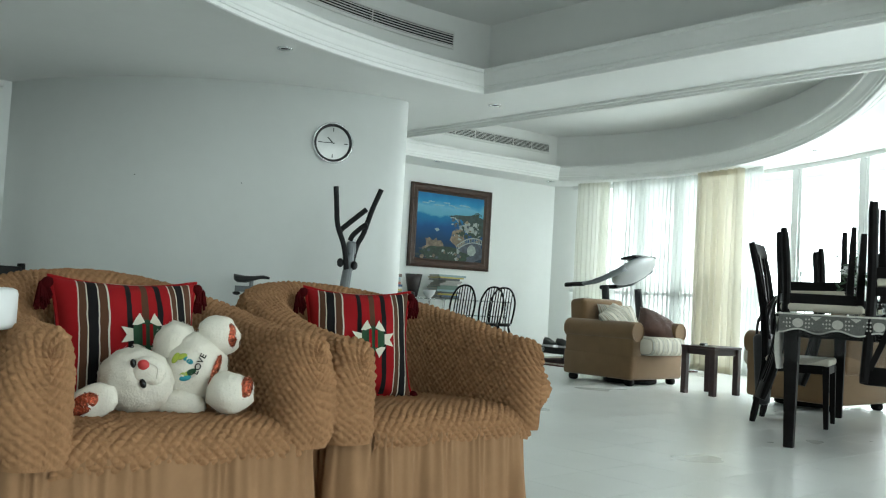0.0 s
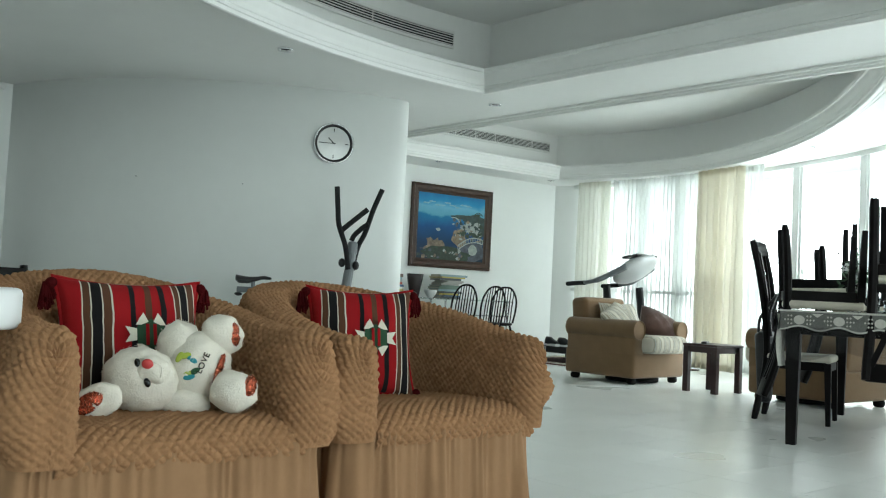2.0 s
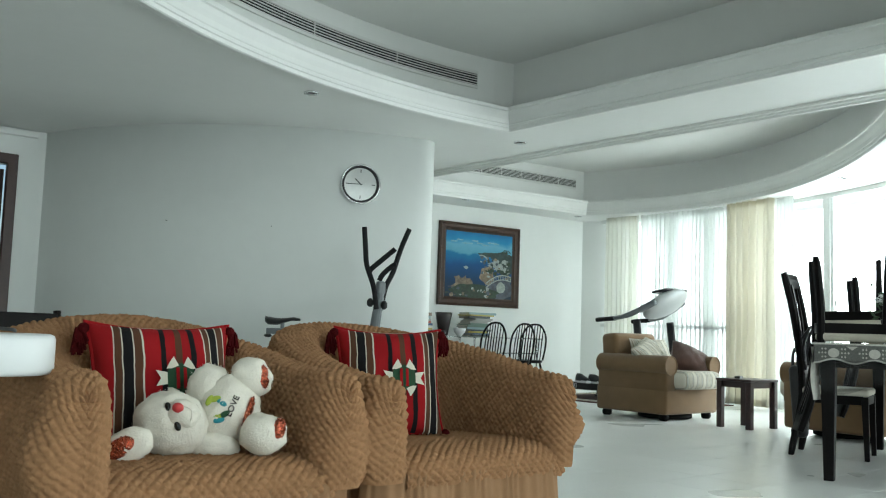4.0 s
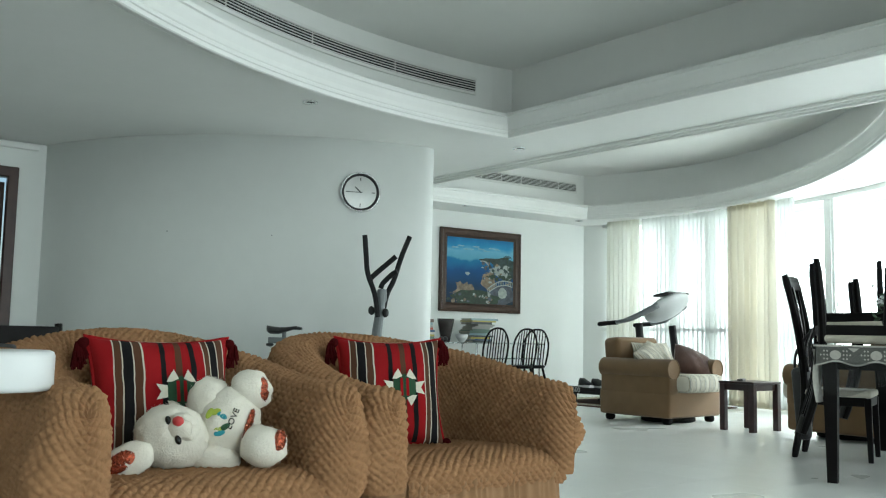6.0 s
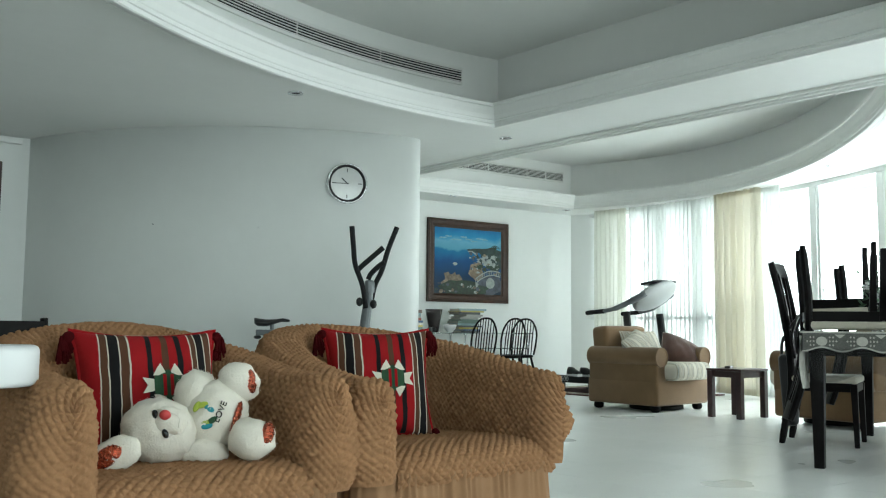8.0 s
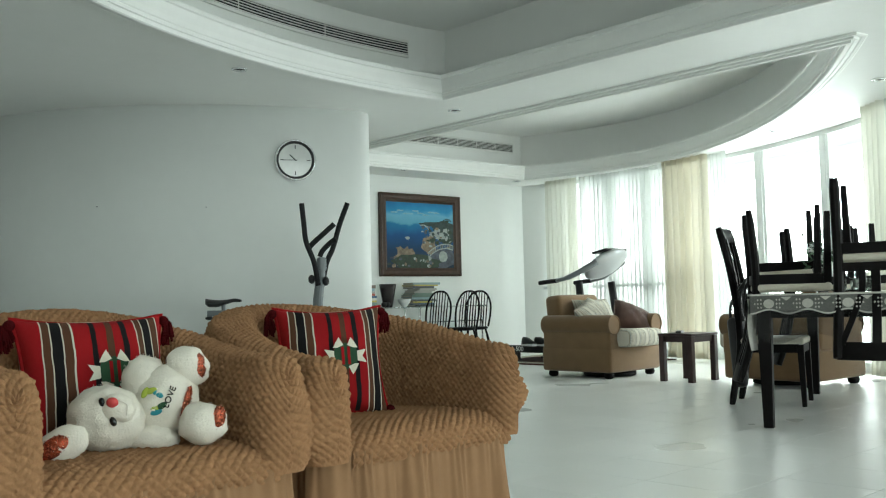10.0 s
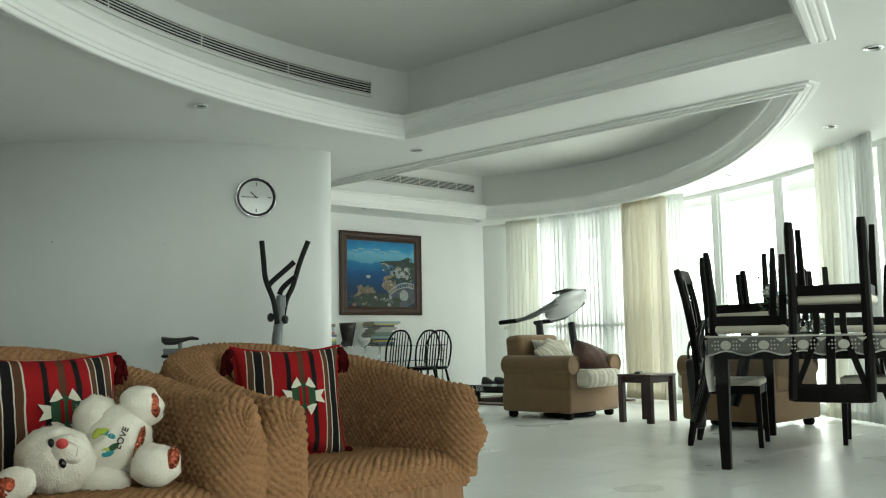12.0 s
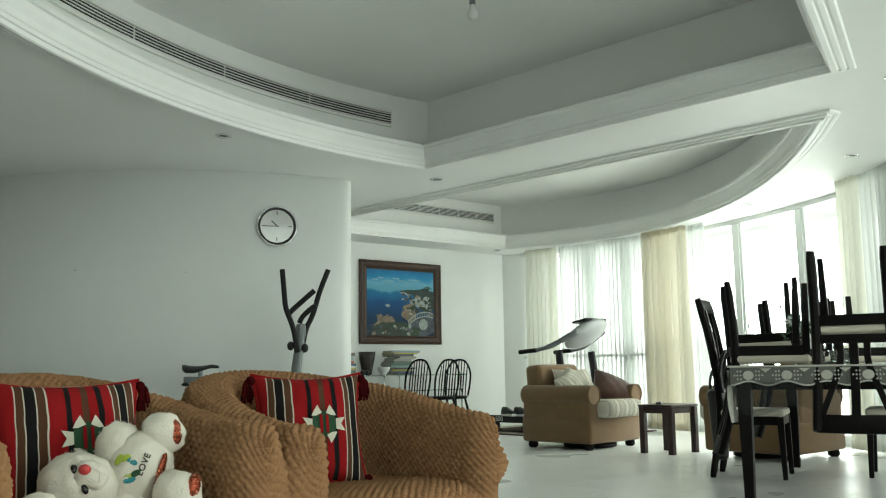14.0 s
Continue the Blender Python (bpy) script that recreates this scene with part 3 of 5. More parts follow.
def skirt(parent, seed, right=0.39):
    rnd = random.Random(seed)
    corner = 0.07
    base = [(-0.385, 0.70), (-0.395, 0.35), (-0.398, corner), (-0.388, 0.01), (-0.33, -0.020), (-0.10, -0.030), (right - 0.12, -0.028), (right - 0.05, -0.020), (right - 0.012, 0.012), (right, corner), (right, 0.35),
            (right - 0.01, 0.70), (right - 0.09, 0.77), (0, 0.785), (-0.30, 0.77), (-0.385, 0.70)]
    line = np.array([tuple(p) for p in smooth_line([(x, y, 0) for x, y in base], 60)])[:, :2]
    seg = np.r_[0, np.cumsum(np.hypot(*np.diff(line, axis=0).T))]
    ss = np.linspace(0, seg[-1], 900)
    cx, cy = np.interp(ss, seg, line[:, 0]), np.interp(ss, seg, line[:, 1])
    tx, ty = np.gradient(cx, ss), np.gradient(cy, ss)
    ln = np.hypot(tx, ty)
    nx, ny = -ty / ln, tx / ln
    if (nx * cx + ny * (cy - 0.35)).mean() < 0:
        nx, ny = -nx, -ny
    ph = np.interp(ss, np.linspace(0, seg[-1], 48), np.cumsum([rnd.uniform(0.6, 1.5) for _ in range(48)]))
    ph = np.convolve(np.pad(ph, 12, mode="edge"), np.ones(25) / 25, mode="valid")
    ph = ph / ph[-1] * 2 * math.pi * 34
    wave = 0.45 * np.sin(ph) + 0.55 * np.sin(0.53 * ph + seed) + 0.35 * np.sin(0.31 * ph + 2) + 0.2 * np.sin(1.7 * ph)
    zs = np.linspace(0.385, 0.015, 34)
    P = np.zeros((len(ss), len(zs), 3))
    for j, z in enumerate(zs):
        f = (0.385 - z) / 0.37
        fine = 0.0075 * np.sin(3.1 * ph + 1.7 * np.sin(0.7 * ph)) * (0.6 + 0.4 * np.sin(0.43 * ph)) * math.exp(-f / 0.30)
        o = 0.004 + 0.026 * f + 0.0175 * wave * min(1, 0.12 + 1.3 * f) * (1 + 0.3 * np.sin(3 * f + ph * 0.11)) + fine + 0.006 * math.exp(-((f - 0.03) / 0.03) ** 2)
        P[:, j, 0], P[:, j, 1], P[:, j, 2] = cx + nx * o, cy + ny * o, z + 0.004 * np.sin(ph * 0.21 + 2)
    return sheet_mesh("skirt", P[::-1], M["skirt"], parent, "gathered plain tan cloth skirt")


def slip_chair(x, y, turn, seed, label, left, right, flap, tucked):
    c = thing("slipcovered_armchair", pose(x, y, 0, 0, 0, turn), label, "armchair", "tan slipcovered armchairs side by side")
    tub_cover(c, seed, left, flap, tucked)
    seat_cover(c, seed)
    skirt(c, seed, right)
    bm = bmesh.new()
    box(bm, (-0.03, 0.33, 0.20), (0.58, 0.60, 0.36), 0.02)
    part("base", bm, M["skirt"], c)
    return c


slip_chair(0.965, 1.93, 0, 1.3, "armchair under a puckered tan slipcover with gathered skirt", -0.022, 0.36, True, 0.0)
slip_chair(1.785, 1.93, 0, 4.1, "tan slipcovered armchair standing beside its twin, frilled skirt", 0.022, 0.305, False, 0.095)


# striped woven cushions
def stripe_mat(name, stops, base_rough=0.85):
    """Stripes across the cushion's own x, from -1 to 1."""
    m = mat(name, (0.4, 0.02, 0.02), base_rough, bump=0.5, bscale=500, spec=0.15)
    t = m.node_tree
    b = t.nodes["Principled BSDF"]
    co, sx, ra = t.nodes.new("ShaderNodeTexCoord"), t.nodes.new("ShaderNodeSeparateXYZ"), t.nodes.new("ShaderNodeValToRGB")
    no, mx = t.nodes.new("ShaderNodeTexNoise"), t.nodes.new("ShaderNodeMath")
    no.inputs["Scale"].default_value = 25
    mx.operation = "MULTIPLY_ADD"
    mx.inputs[1].default_value = 0.012
    ad = t.nodes.new("ShaderNodeMath")
    ad.operation = "MULTIPLY_ADD"
    ad.inputs[1].default_value, ad.inputs[2].default_value = 1 / 0.385, 0.494
    t.links.new(co.outputs["Object"], sx.inputs[0])
    t.links.new(co.outputs["Object"], no.inputs[0])
    t.links.new(sx.outputs[0], ad.inputs[0])
    t.links.new(no.outputs[0], mx.inputs[0])
    t.links.new(ad.outputs[0], mx.inputs[2])
    t.links.new(mx.outputs[0], ra.inputs[0])
    ra.color_ramp.interpolation = "CONSTANT"
    el = ra.color_ramp.elements
    el[0].position, el[0].color = 0, (*stops[0][1], 1)
    el[1].position, el[1].color = stops[1][0], (*stops[1][1], 1)
    for p, c in stops[2:]:
        el.new(p).color = (*c, 1)
    t.links.new(ra.outputs[0], b.inputs["Base Color"])
    return m


R_, K_, W_, N_ = (0.30, 0.009, 0.012), (0.012, 0.011, 0.012), (0.62, 0.58, 0.48), (0.10, 0.045, 0.025)
M["stripes"] = stripe_mat("woven_stripes", [(0, R_), (0.155, W_), (0.163, N_), (0.205, W_), (0.213, K_), (0.275, W_), (0.283, N_), (0.335, W_), (0.345, R_), (0.455, K_), (0.492, R_),
                                            (0.555, N_), (0.60, R_), (0.655, K_), (0.692, R_), (0.755, W_), (0.763, N_), (0.797, W_), (0.805, K_), (0.862, W_), (0.870, N_), (0.918, W_), (0.928, R_)])


def pillow_z(x, y, w, h, t):
    u, v = min(1, abs(2 * x / w)), min(1, abs(2 * y / h))
    return t * ((1 - u ** 2.6) * (1 - v ** 2.6)) ** 0.5


def pillow_grid(w, h, t, sgn, n=44, pinch=0.05, seed=0):
    rows = []
    for i in range(n + 1):
        row = []
        for j in range(n + 1):
            u, v = -1 + 2 * j / n, -1 + 2 * i / n
            x = w / 2 * u * (1 - pinch * (1 - v * v) ** 0.9 * abs(u) ** 3)
            y = h / 2 * v * (1 - pinch * (1 - u * u) ** 0.9 * abs(v) ** 3)
            z = sgn * t * ((1 - abs(u) ** 2.6) * (1 - abs(v) ** 2.6)) ** 0.5
            z += 0.006 * math.sin(9 * u + seed) * math.sin(7 * v + 2 * seed) * (1 - u * u) * (1 - v * v)
            row.append((x, y, z))
        rows.append(row)
    return rows


def cushion(m, label, w=0.44, h=0.42, seed=0, motif=True):
    c = thing("cushion", m, label, "cushion", "red striped cushions")
    bm = bmesh.new()
    grid(bm, pillow_grid(w, h, 0.078, 1, 44, 0.13, seed))
    front = part("front", bm, M["stripes"], c, "red cloth with black, brown and white woven stripes", True)
    bm = bmesh.new()
    grid(bm, [r[::-1] for r in pillow_grid(w, h, 0.07, -1, 44, 0.09, seed + 1)])
    part("back", bm, M["ivory"], c, "plain ivory cloth back", True)
    edge = pillow_grid(w, h, 0.0, 1, 22, 0.13, 0)
    ring = edge[0] + [r[-1] for r in edge[1:]] + edge[-1][-2::-1] + [r[0] for r in edge[-2::-1]]
    bm = bmesh.new()
    tube(bm, [(x, y, 0) for x, y, _ in ring], 0.006, 7)
    part("piping", bm, M["red"], c, "red corded edge", True)
    if motif:
        def patch(name, poly, lift, mm):
            poly = [(0.62 * x + 0.030, 0.56 * y - 0.005) for x, y in poly]
            bm = bmesh.new()
            cx, cy = sum(p[0] for p in poly) / len(poly), sum(p[1] for p in poly) / len(poly)
            ring = []
            for a, b in zip(poly, poly[1:] + poly[:1]):
                for k in range(5):
                    ring.append((a[0] + (b[0] - a[0]) * k / 5, a[1] + (b[1] - a[1]) * k / 5))
            rows = []
            for f in (1.0, 0.66, 0.33, 0.02):
                rows.append([(cx + (x - cx) * f, cy + (y - cy) * f, pillow_z(cx + (x - cx) * f, cy + (y - cy) * f, w, h, 0.078) + lift + 0.003) for x, y in ring])
            grid(bm, rows, close=True)
            part(name, bm, mm, front, "", True)
        patch("motif_diamond", [(0, -0.075), (0.055, -0.045), (0.06, 0), (0.055, 0.045), (0, 0.075), (-0.055, 0.045), (-0.06, 0), (-0.055, -0.045)], 0.0075, M["green"])
        for s in (-1, 1):
            patch("motif_point", [(s * 0.058, -0.028), (s * 0.105, -0.038), (s * 0.085, 0.0), (s * 0.105, 0.038), (s * 0.058, 0.028)], 0.009, M["ivory"])
            for q in (-1, 1):
                patch("motif_point", [(s * 0.010, q * 0.060), (s * 0.030, q * 0.105), (s * 0.048, q * 0.075), (s * 0.062, q * 0.045), (s * 0.04, q * 0.045)], 0.010, M["ivory"])
            patch("motif_bar", [(s * 0.008, -0.05), (s * 0.022, -0.05), (s * 0.022, 0.05), (s * 0.008, 0.05)], 0.011, M["red"])
    for s in (-1, 1):
        for q in (-1, 1):
            bm = bmesh.new()
            rnd = random.Random(seed * 9 + s + 3 * q)
            x0, y0 = s * (w / 2 + 0.002), q * (h / 2 - 0.02)
            ball(bm, (x0, y0, 0), 0.016, sub=2)
            for k in range(46):
                a, b = rnd.uniform(-0.018, 0.018), rnd.uniform(-0.014, 0.014)
                tube(bm, [(x0, y0, 0), (x0 + s * 0.012 + a * 0.5, y0 - 0.014 + b, b - 0.008), (x0 + s * 0.008 + a, y0 - 0.05 + b, 1.4 * b - 0.014)], 0.0034, 5)
            part("tassel", bm, M["darkred"], c, "dark red thread tassel")
    return c


cushion(pose(0.995, 2.345, 0.588, 70, 0, -9), "red striped woven cushion leaning on the armchair back", 0.385, 0.35, 1)
cushion(pose(1.738, 2.33, 0.590, 72, 0, -26), "red striped woven cushion with tassels on the second armchair", 0.345, 0.36, 2)

# round white box on the arm
rb = thing("round_box", pose(0.500, 2.05, 0.638), "round white plastic box on the armchair arm, black cable", "box")
bm = bmesh.new()
lathe(bm, ((0.11, 0.0), (0.118, 0.004), (0.121, 0.012), (0.121, 0.072), (0.118, 0.08), (0.110, 0.084), (0.01, 0.084)), 48)
part("body", bm, M["white"], rb, "", True)
bm = bmesh.new()
tube(bm, smooth_line([(-0.09, 0.0, 0.089), (-0.03, -0.03, 0.094), (0.03, -0.01, 0.092), (0.05, 0.03, 0.089)], 6), 0.004)
part("cable", bm, M["black"], rb, "thin black cable")


# plush bear lying on its side
M["spark"] = mat("copper_sequin", (0.85, 0.35, 0.22), 0.15, metal=1.0)
M["deep"] = mat("dark_sequin", (0.16, 0.02, 0.015), 0.2, metal=0.7)
def text_into(bm, body, size, m, mi):
    cu = bpy.data.curves.new("letters", "FONT")
    cu.body, cu.size, cu.extrude, cu.align_x, cu.align_y = body, size, 0.001, "CENTER", "CENTER"
    ob = bpy.data.objects.new("letters", cu)
    me = ob.to_mesh()
    n0 = len(bm.faces)
    v0 = len(bm.verts)
    bm.from_mesh(me)
    bm.verts.ensure_lookup_table()
    bm.faces.ensure_lookup_table()
    bmesh.ops.transform(bm, matrix=m, verts=bm.verts[v0:])
    for f in bm.faces[n0:]:
        f.material_index = mi
    ob.to_mesh_clear()
    bpy.data.objects.remove(ob)


bm = bmesh.new()
face = Vector((-0.64, -0.70, 0.18)).normalized()         # towards the seats' open side
side = Vector((0.743, -0.669, 0))
upv = Vector((0, 0, 1))


def furry(c, r, scale=(1, 1, 1), m=None, sub=4):
    for v in ball(bm, c, r, scale, sub, m):
        d = (v.co - Vector(c)).normalized()
        v.co += d * (0.006 * noise.noise(v.co * 45) + 0.004 * noise.noise(v.co * 140) + random.uniform(-0.0008, 0.0022))


FACE = Matrix((side, upv, face)).transposed().to_4x4()
head = Vector((0.929, 2.117, 0.513))
furry(head, 0.083, (1.06, 0.93, 0.95), FACE)
furry(head + face * 0.055 + side * 0.042 + upv * 0.02, 0.037, (1, 0.95, 0.8), FACE, 3)     # muzzle
body = Vector((1.062, 2.092, 0.539))
furry(body, 0.088, (0.85, 1.12, 0.85), FACE @ Matrix.Rotation(radians(-22), 4, "Z"))
furry(body + upv * 0.055 - side * 0.045, 0.055, (1, 1.1, 1), FACE, 3)                        # raised arm
furry(body - upv * 0.085 - side * 0.025 + face * 0.03, 0.045, (1.5, 0.8, 1), FACE, 3)                  # lower arm
furry(Vector((1.104, 2.058, 0.626)), 0.050, (1.05, 1.0, 1), FACE, 3)                              # feet
furry(Vector((1.105, 1.985, 0.495)), 0.054, (1.05, 0.95, 1), FACE, 3)
EAR = Vector((0.806, 2.080, 0.468))
furry(EAR, 0.056, (1.22, 0.74, 0.5), FACE @ Matrix.Rotation(radians(28), 4, "Z"), 3)      # ear
furry(head - side * 0.06 + upv * 0.015 - face * 0.06, 0.045, (1.2, 0.9, 0.6), FACE, 3)


def patch_ball(c, r, scale, mi, turn=0):
    vs = ball(bm, c, r, scale, 3, FACE @ Matrix.Rotation(radians(turn), 4, "Z"), mi)
    if mi == 1:
        rq = random.Random(int(c.x * 9999))
        for v in rq.sample(list(vs), min(120, len(vs))):
            n = ((v.co - Vector(c)).normalized() + Vector((rq.gauss(0, 0.5), rq.gauss(0, 0.5), rq.gauss(0, 0.5)))).normalized()
            a = n.orthogonal().normalized()
            b2 = n.cross(a)
            o = v.co + n * 0.0012
            ring = [bm.verts.new(o + 0.0021 * (math.cos(k) * a + math.sin(k) * b2)) for k in (0, 1.047, 2.094, 3.142, 4.189, 5.236)]
            bm.faces.new(ring).material_index = rq.choice((1, 1, 7, 8))


patch_ball(EAR + face * 0.023 - side * 0.006 - upv * 0.003, 0.037, (1.05, 0.58, 0.28), 1, 34)
patch_ball(Vector((1.104, 2.058, 0.626)) + side * 0.034 + face * 0.018, 0.030, (0.5, 1.0, 0.7), 1, 5)
patch_ball(Vector((1.105, 1.985, 0.495)) + side * 0.040 + face * 0.020 + upv * 0.008, 0.032, (0.5, 1.0, 0.7), 1, -12)
patch_ball(body + side * 0.062 + face * 0.040 - upv * 0.005, 0.034, (0.22, 1.3, 0.5), 1, -15)
patch_ball(head + face * 0.083 + side * 0.040 + upv * 0.031, 0.0135, (1, 0.9, 0.8), 2)
for u, w in ((0.014, 0.033), (0.040, -0.011)):
    patch_ball(head + face * (0.073 if w > 0 else 0.077) + side * u + upv * w, 0.0095, (0.8, 1.2, 0.7), 3, 20)
tube(bm, smooth_line([head + face * 0.083 + side * 0.054 + upv * 0.036, head + face * 0.080 + side * 0.072 + upv * 0.026, head + face * 0.076 + side * 0.070 + upv * 0.002], 5), 0.0011, 5)
tummy = body + face * 0.074
for u, v, mi, a in ((-0.012, 0.024, 5, 20), (0.004, 0.016, 4, -30), (-0.004, -0.016, 5, -10), (0.0, -0.026, 4, 15), (-0.026, 0.020, 5, 60), (0.012, -0.012, 6, 30)):
    patch_ball(tummy + side * u + upv * v - face * 0.001, 0.012, (1.2, 0.6, 0.22), mi, a)
text_into(bm, "LOVE", 0.022, Matrix.Translation(tummy + side * 0.032 + face * 0.001 + upv * 0.008) @ FACE @ Matrix.Rotation(radians(68), 4, "Z") @ Matrix.Rotation(radians(-12), 4, "X"), 3)
rnd = random.Random(3)
bm.faces.ensure_lookup_table()
fur_faces = [f for f in bm.faces if f.material_index == 0 and len(f.verts) == 3]
for f in fur_faces:
    f.normal_update()
for f in rnd.choices(fur_faces, weights=[f.calc_area() for f in fur_faces], k=11000):
    c = f.calc_center_median()
    nrm = f.normal
    flow = Vector((noise.noise(c * 30), noise.noise(c * 30 + Vector((7, 0, 0))), noise.noise(c * 30 + Vector((0, 7, 0))) - 0.25))
    flow = flow - nrm * flow.dot(nrm)
    d = (nrm * 0.38 + flow * 1.8 + Vector((rnd.gauss(0, 0.15), rnd.gauss(0, 0.15), rnd.gauss(0, 0.15)))).normalized()
    s = d.cross(nrm + Vector((rnd.gauss(0, 0.4), rnd.gauss(0, 0.4), rnd.gauss(0, 0.4)))).normalized() * 0.0007
    l = rnd.uniform(0.002, 0.0045)
    c = c + Vector((rnd.uniform(-1, 1), rnd.uniform(-1, 1), rnd.uniform(-1, 1))) * 0.003
    bm.faces.new([bm.verts.new(c - s), bm.verts.new(c + s), bm.verts.new(c + d * l)])
bear = part("plush_bear", bm, [M["fur"], M["sequin"], M["nose"], M["eye"], M["teal"], M["lime"], M["green"], M["spark"], M["deep"]], None, "", True)
tagged(bear, "white plush bear with sequined feet lying on the armchair seat", "toy")

# wall clock
cn = on_arc((0, 0), 1, 246.0)
cp = on_arc(CC, 3.381, 246.55, 1.994)
yaw = math.degrees(math.atan2(cn.y, cn.x))
clock = thing("wall_clock", Matrix.Translation(cp) @ pose(0, 0, 0, 0, 0, yaw + 90) @ pose(0, 0, 0, 90, 0, 0), "round chrome wall clock with a brushed silver dial", "clock")
bm = bmesh.new()
lathe(bm, ((0.150, 0.0), (0.172, 0.004), (0.176, 0.02), (0.168, 0.034), (0.164, 0.037), (0.160, 0.034)), 64, None, False)
part("rim", bm, M["chrome"], clock, "polished chrome rim", True)
bm = bmesh.new()
lathe(bm, ((0.161, 0.026), (0.158, 0.036), (0.145, 0.031), (0.140, 0.0175)), 64, None, False)
part("inner_ring", bm, M["black"], clock, "black inner ring", True)
bm = bmesh.new()
lathe(bm, ((0.15, 0.008), (0.14, 0.0170), (0.001, 0.0188)), 64)
dial = part("dial", bm, M["dial"], clock)
for k in range(0, 12, 3):
    bm = bmesh.new()
    a = math.pi / 2 - k * math.pi / 6
    big = True
    box(bm, (0.112 * math.cos(a), 0.112 * math.sin(a), 0.0195), (0.030 if big else 0.014, 0.007 if big else 0.0035, 0.002), 0, Matrix.Rotation(a, 4, "Z"))
    part("hour_mark", bm, M["black"] if big else M["grey"], dial)
for nm, a, l, w in (("hour_pointer", 137, 0.065, 0.009), ("minute_pointer", 181, 0.105, 0.006), ("second_pointer", 140, 0.02, 0.002)):
    bm = bmesh.new()
    box(bm, (math.cos(radians(a)) * l * 0.42, math.sin(radians(a)) * l * 0.42, 0.0225), (l * 1.16, w, 0.0016), 0, Matrix.Rotation(radians(a), 4, "Z"))
    part(nm, bm, M["black"], clock)
for a, z in ((219.0, 1.62), (234.2, 1.595)):
    q = on_arc(CC, 3.384, a, z)
    bm = bmesh.new()
    tube(bm, [q, q + on_arc((0, 0), 0.014, a)], 0.004, 8)
    tagged(part("nail", bm, M["grey"]), "small steel nail in the white wall", "nail")

# framed painting of a bay
pc = Vector((8.245, 9.085, 1.672))
art = thing("painting", Matrix.Translation(pc) @ pose(0, 0, 0, 90, 0, -5.7), "framed seascape painting with bay, rocks and terrace", "painting")
PW, PH = 1.34, 1.10
bm = bmesh.new()
prof = ((0.0, 0.0), (0.0, 0.045), (0.02, 0.055), (0.035, 0.040), (0.06, 0.034), (0.085, 0.040), (0.10, 0.024), (0.115, 0.018), (0.115, 0.0))
rows = []
for d, z in prof:
    a, b = PW / 2 - d, PH / 2 - d
    rows.append([(-a, -b, z), (a, -b, z), (a, b, z), (-a, b, z)])
grid(bm, rows, close=True)
part("frame", bm, M["frame"], art, "carved dark brown wooden frame")


def sea_mat():
    """Painted sky, sea and coast in bands with brushy edges."""
    m = mat("painted_canvas", (0.1, 0.2, 0.4), 0.75, bump=0.3, bscale=120)
    t = m.node_tree
    b = t.nodes["Principled BSDF"]
    co, sp = t.nodes.new("ShaderNodeTexCoord"), t.nodes.new("ShaderNodeSeparateXYZ")
    no, ad, ra = t.nodes.new("ShaderNodeTexNoise"), t.nodes.new("ShaderNodeMath"), t.nodes.new("ShaderNodeValToRGB")
    no.inputs["Scale"].default_value = 5
    no.inputs["Detail"].default_value = 6
    ad.operation = "MULTIPLY_ADD"
    ad.inputs[1].default_value = 0.16
    t.links.new(co.outputs["Object"], sp.inputs[0])
    t.links.new(co.outputs["Object"], no.inputs[0])
    t.links.new(no.outputs[0], ad.inputs[0])
    t.links.new(sp.outputs[1], ad.inputs[2])
    mr = t.nodes.new("ShaderNodeMapRange")
    mr.inputs[1].default_value, mr.inputs[2].default_value = -0.36, 0.52
    t.links.new(ad.outputs[0], mr.inputs[0])
    t.links.new(mr.outputs[0], ra.inputs[0])
    el = ra.color_ramp.elements
    el[0].position, el[0].color = 0.0, (0.004, 0.02, 0.035, 1)
    el[1].position, el[1].color = 1.0, (0.008, 0.15, 0.36, 1)
    for p, c in ((0.25, (0.003, 0.035, 0.10)), (0.5, (0.004, 0.075, 0.22)), (0.66, (0.010, 0.17, 0.36)), (0.69, (0.12, 0.36, 0.50)), (0.80, (0.16, 0.42, 0.58)), (0.88, (0.03, 0.26, 0.50))):
        el.new(p).color = (*c, 1)
    t.links.new(ra.outputs[0], b.inputs["Base Color"])
    return m


bm = bmesh.new()
a, b = PW / 2 - 0.11, PH / 2 - 0.11
grid(bm, [[(-a, -b, 0.018), (a, -b, 0.018)], [(-a, b, 0.018), (a, b, 0.018)]])
part("canvas", bm, sea_mat(), art)
P_ROCK = mat("painted_rock", (0.20, 0.15, 0.10), 0.5, var=0.8, scale=22)
P_BUSH = mat("painted_bush", (0.012, 0.035, 0.016), 0.5, var=0.9, scale=30)
P_HILL = mat("painted_hill", (0.02, 0.045, 0.04), 0.5, var=0.8, scale=18)
P_WHITE = mat("painted_white", (0.32, 0.36, 0.34), 0.5, var=0.35, scale=25)
P_CLOUD = mat("painted_cloud", (0.22, 0.42, 0.52), 0.6, var=0.3, scale=30)
P_TERR = mat("painted_terrace", (0.06, 0.075, 0.10), 0.5, var=0.7, scale=14)


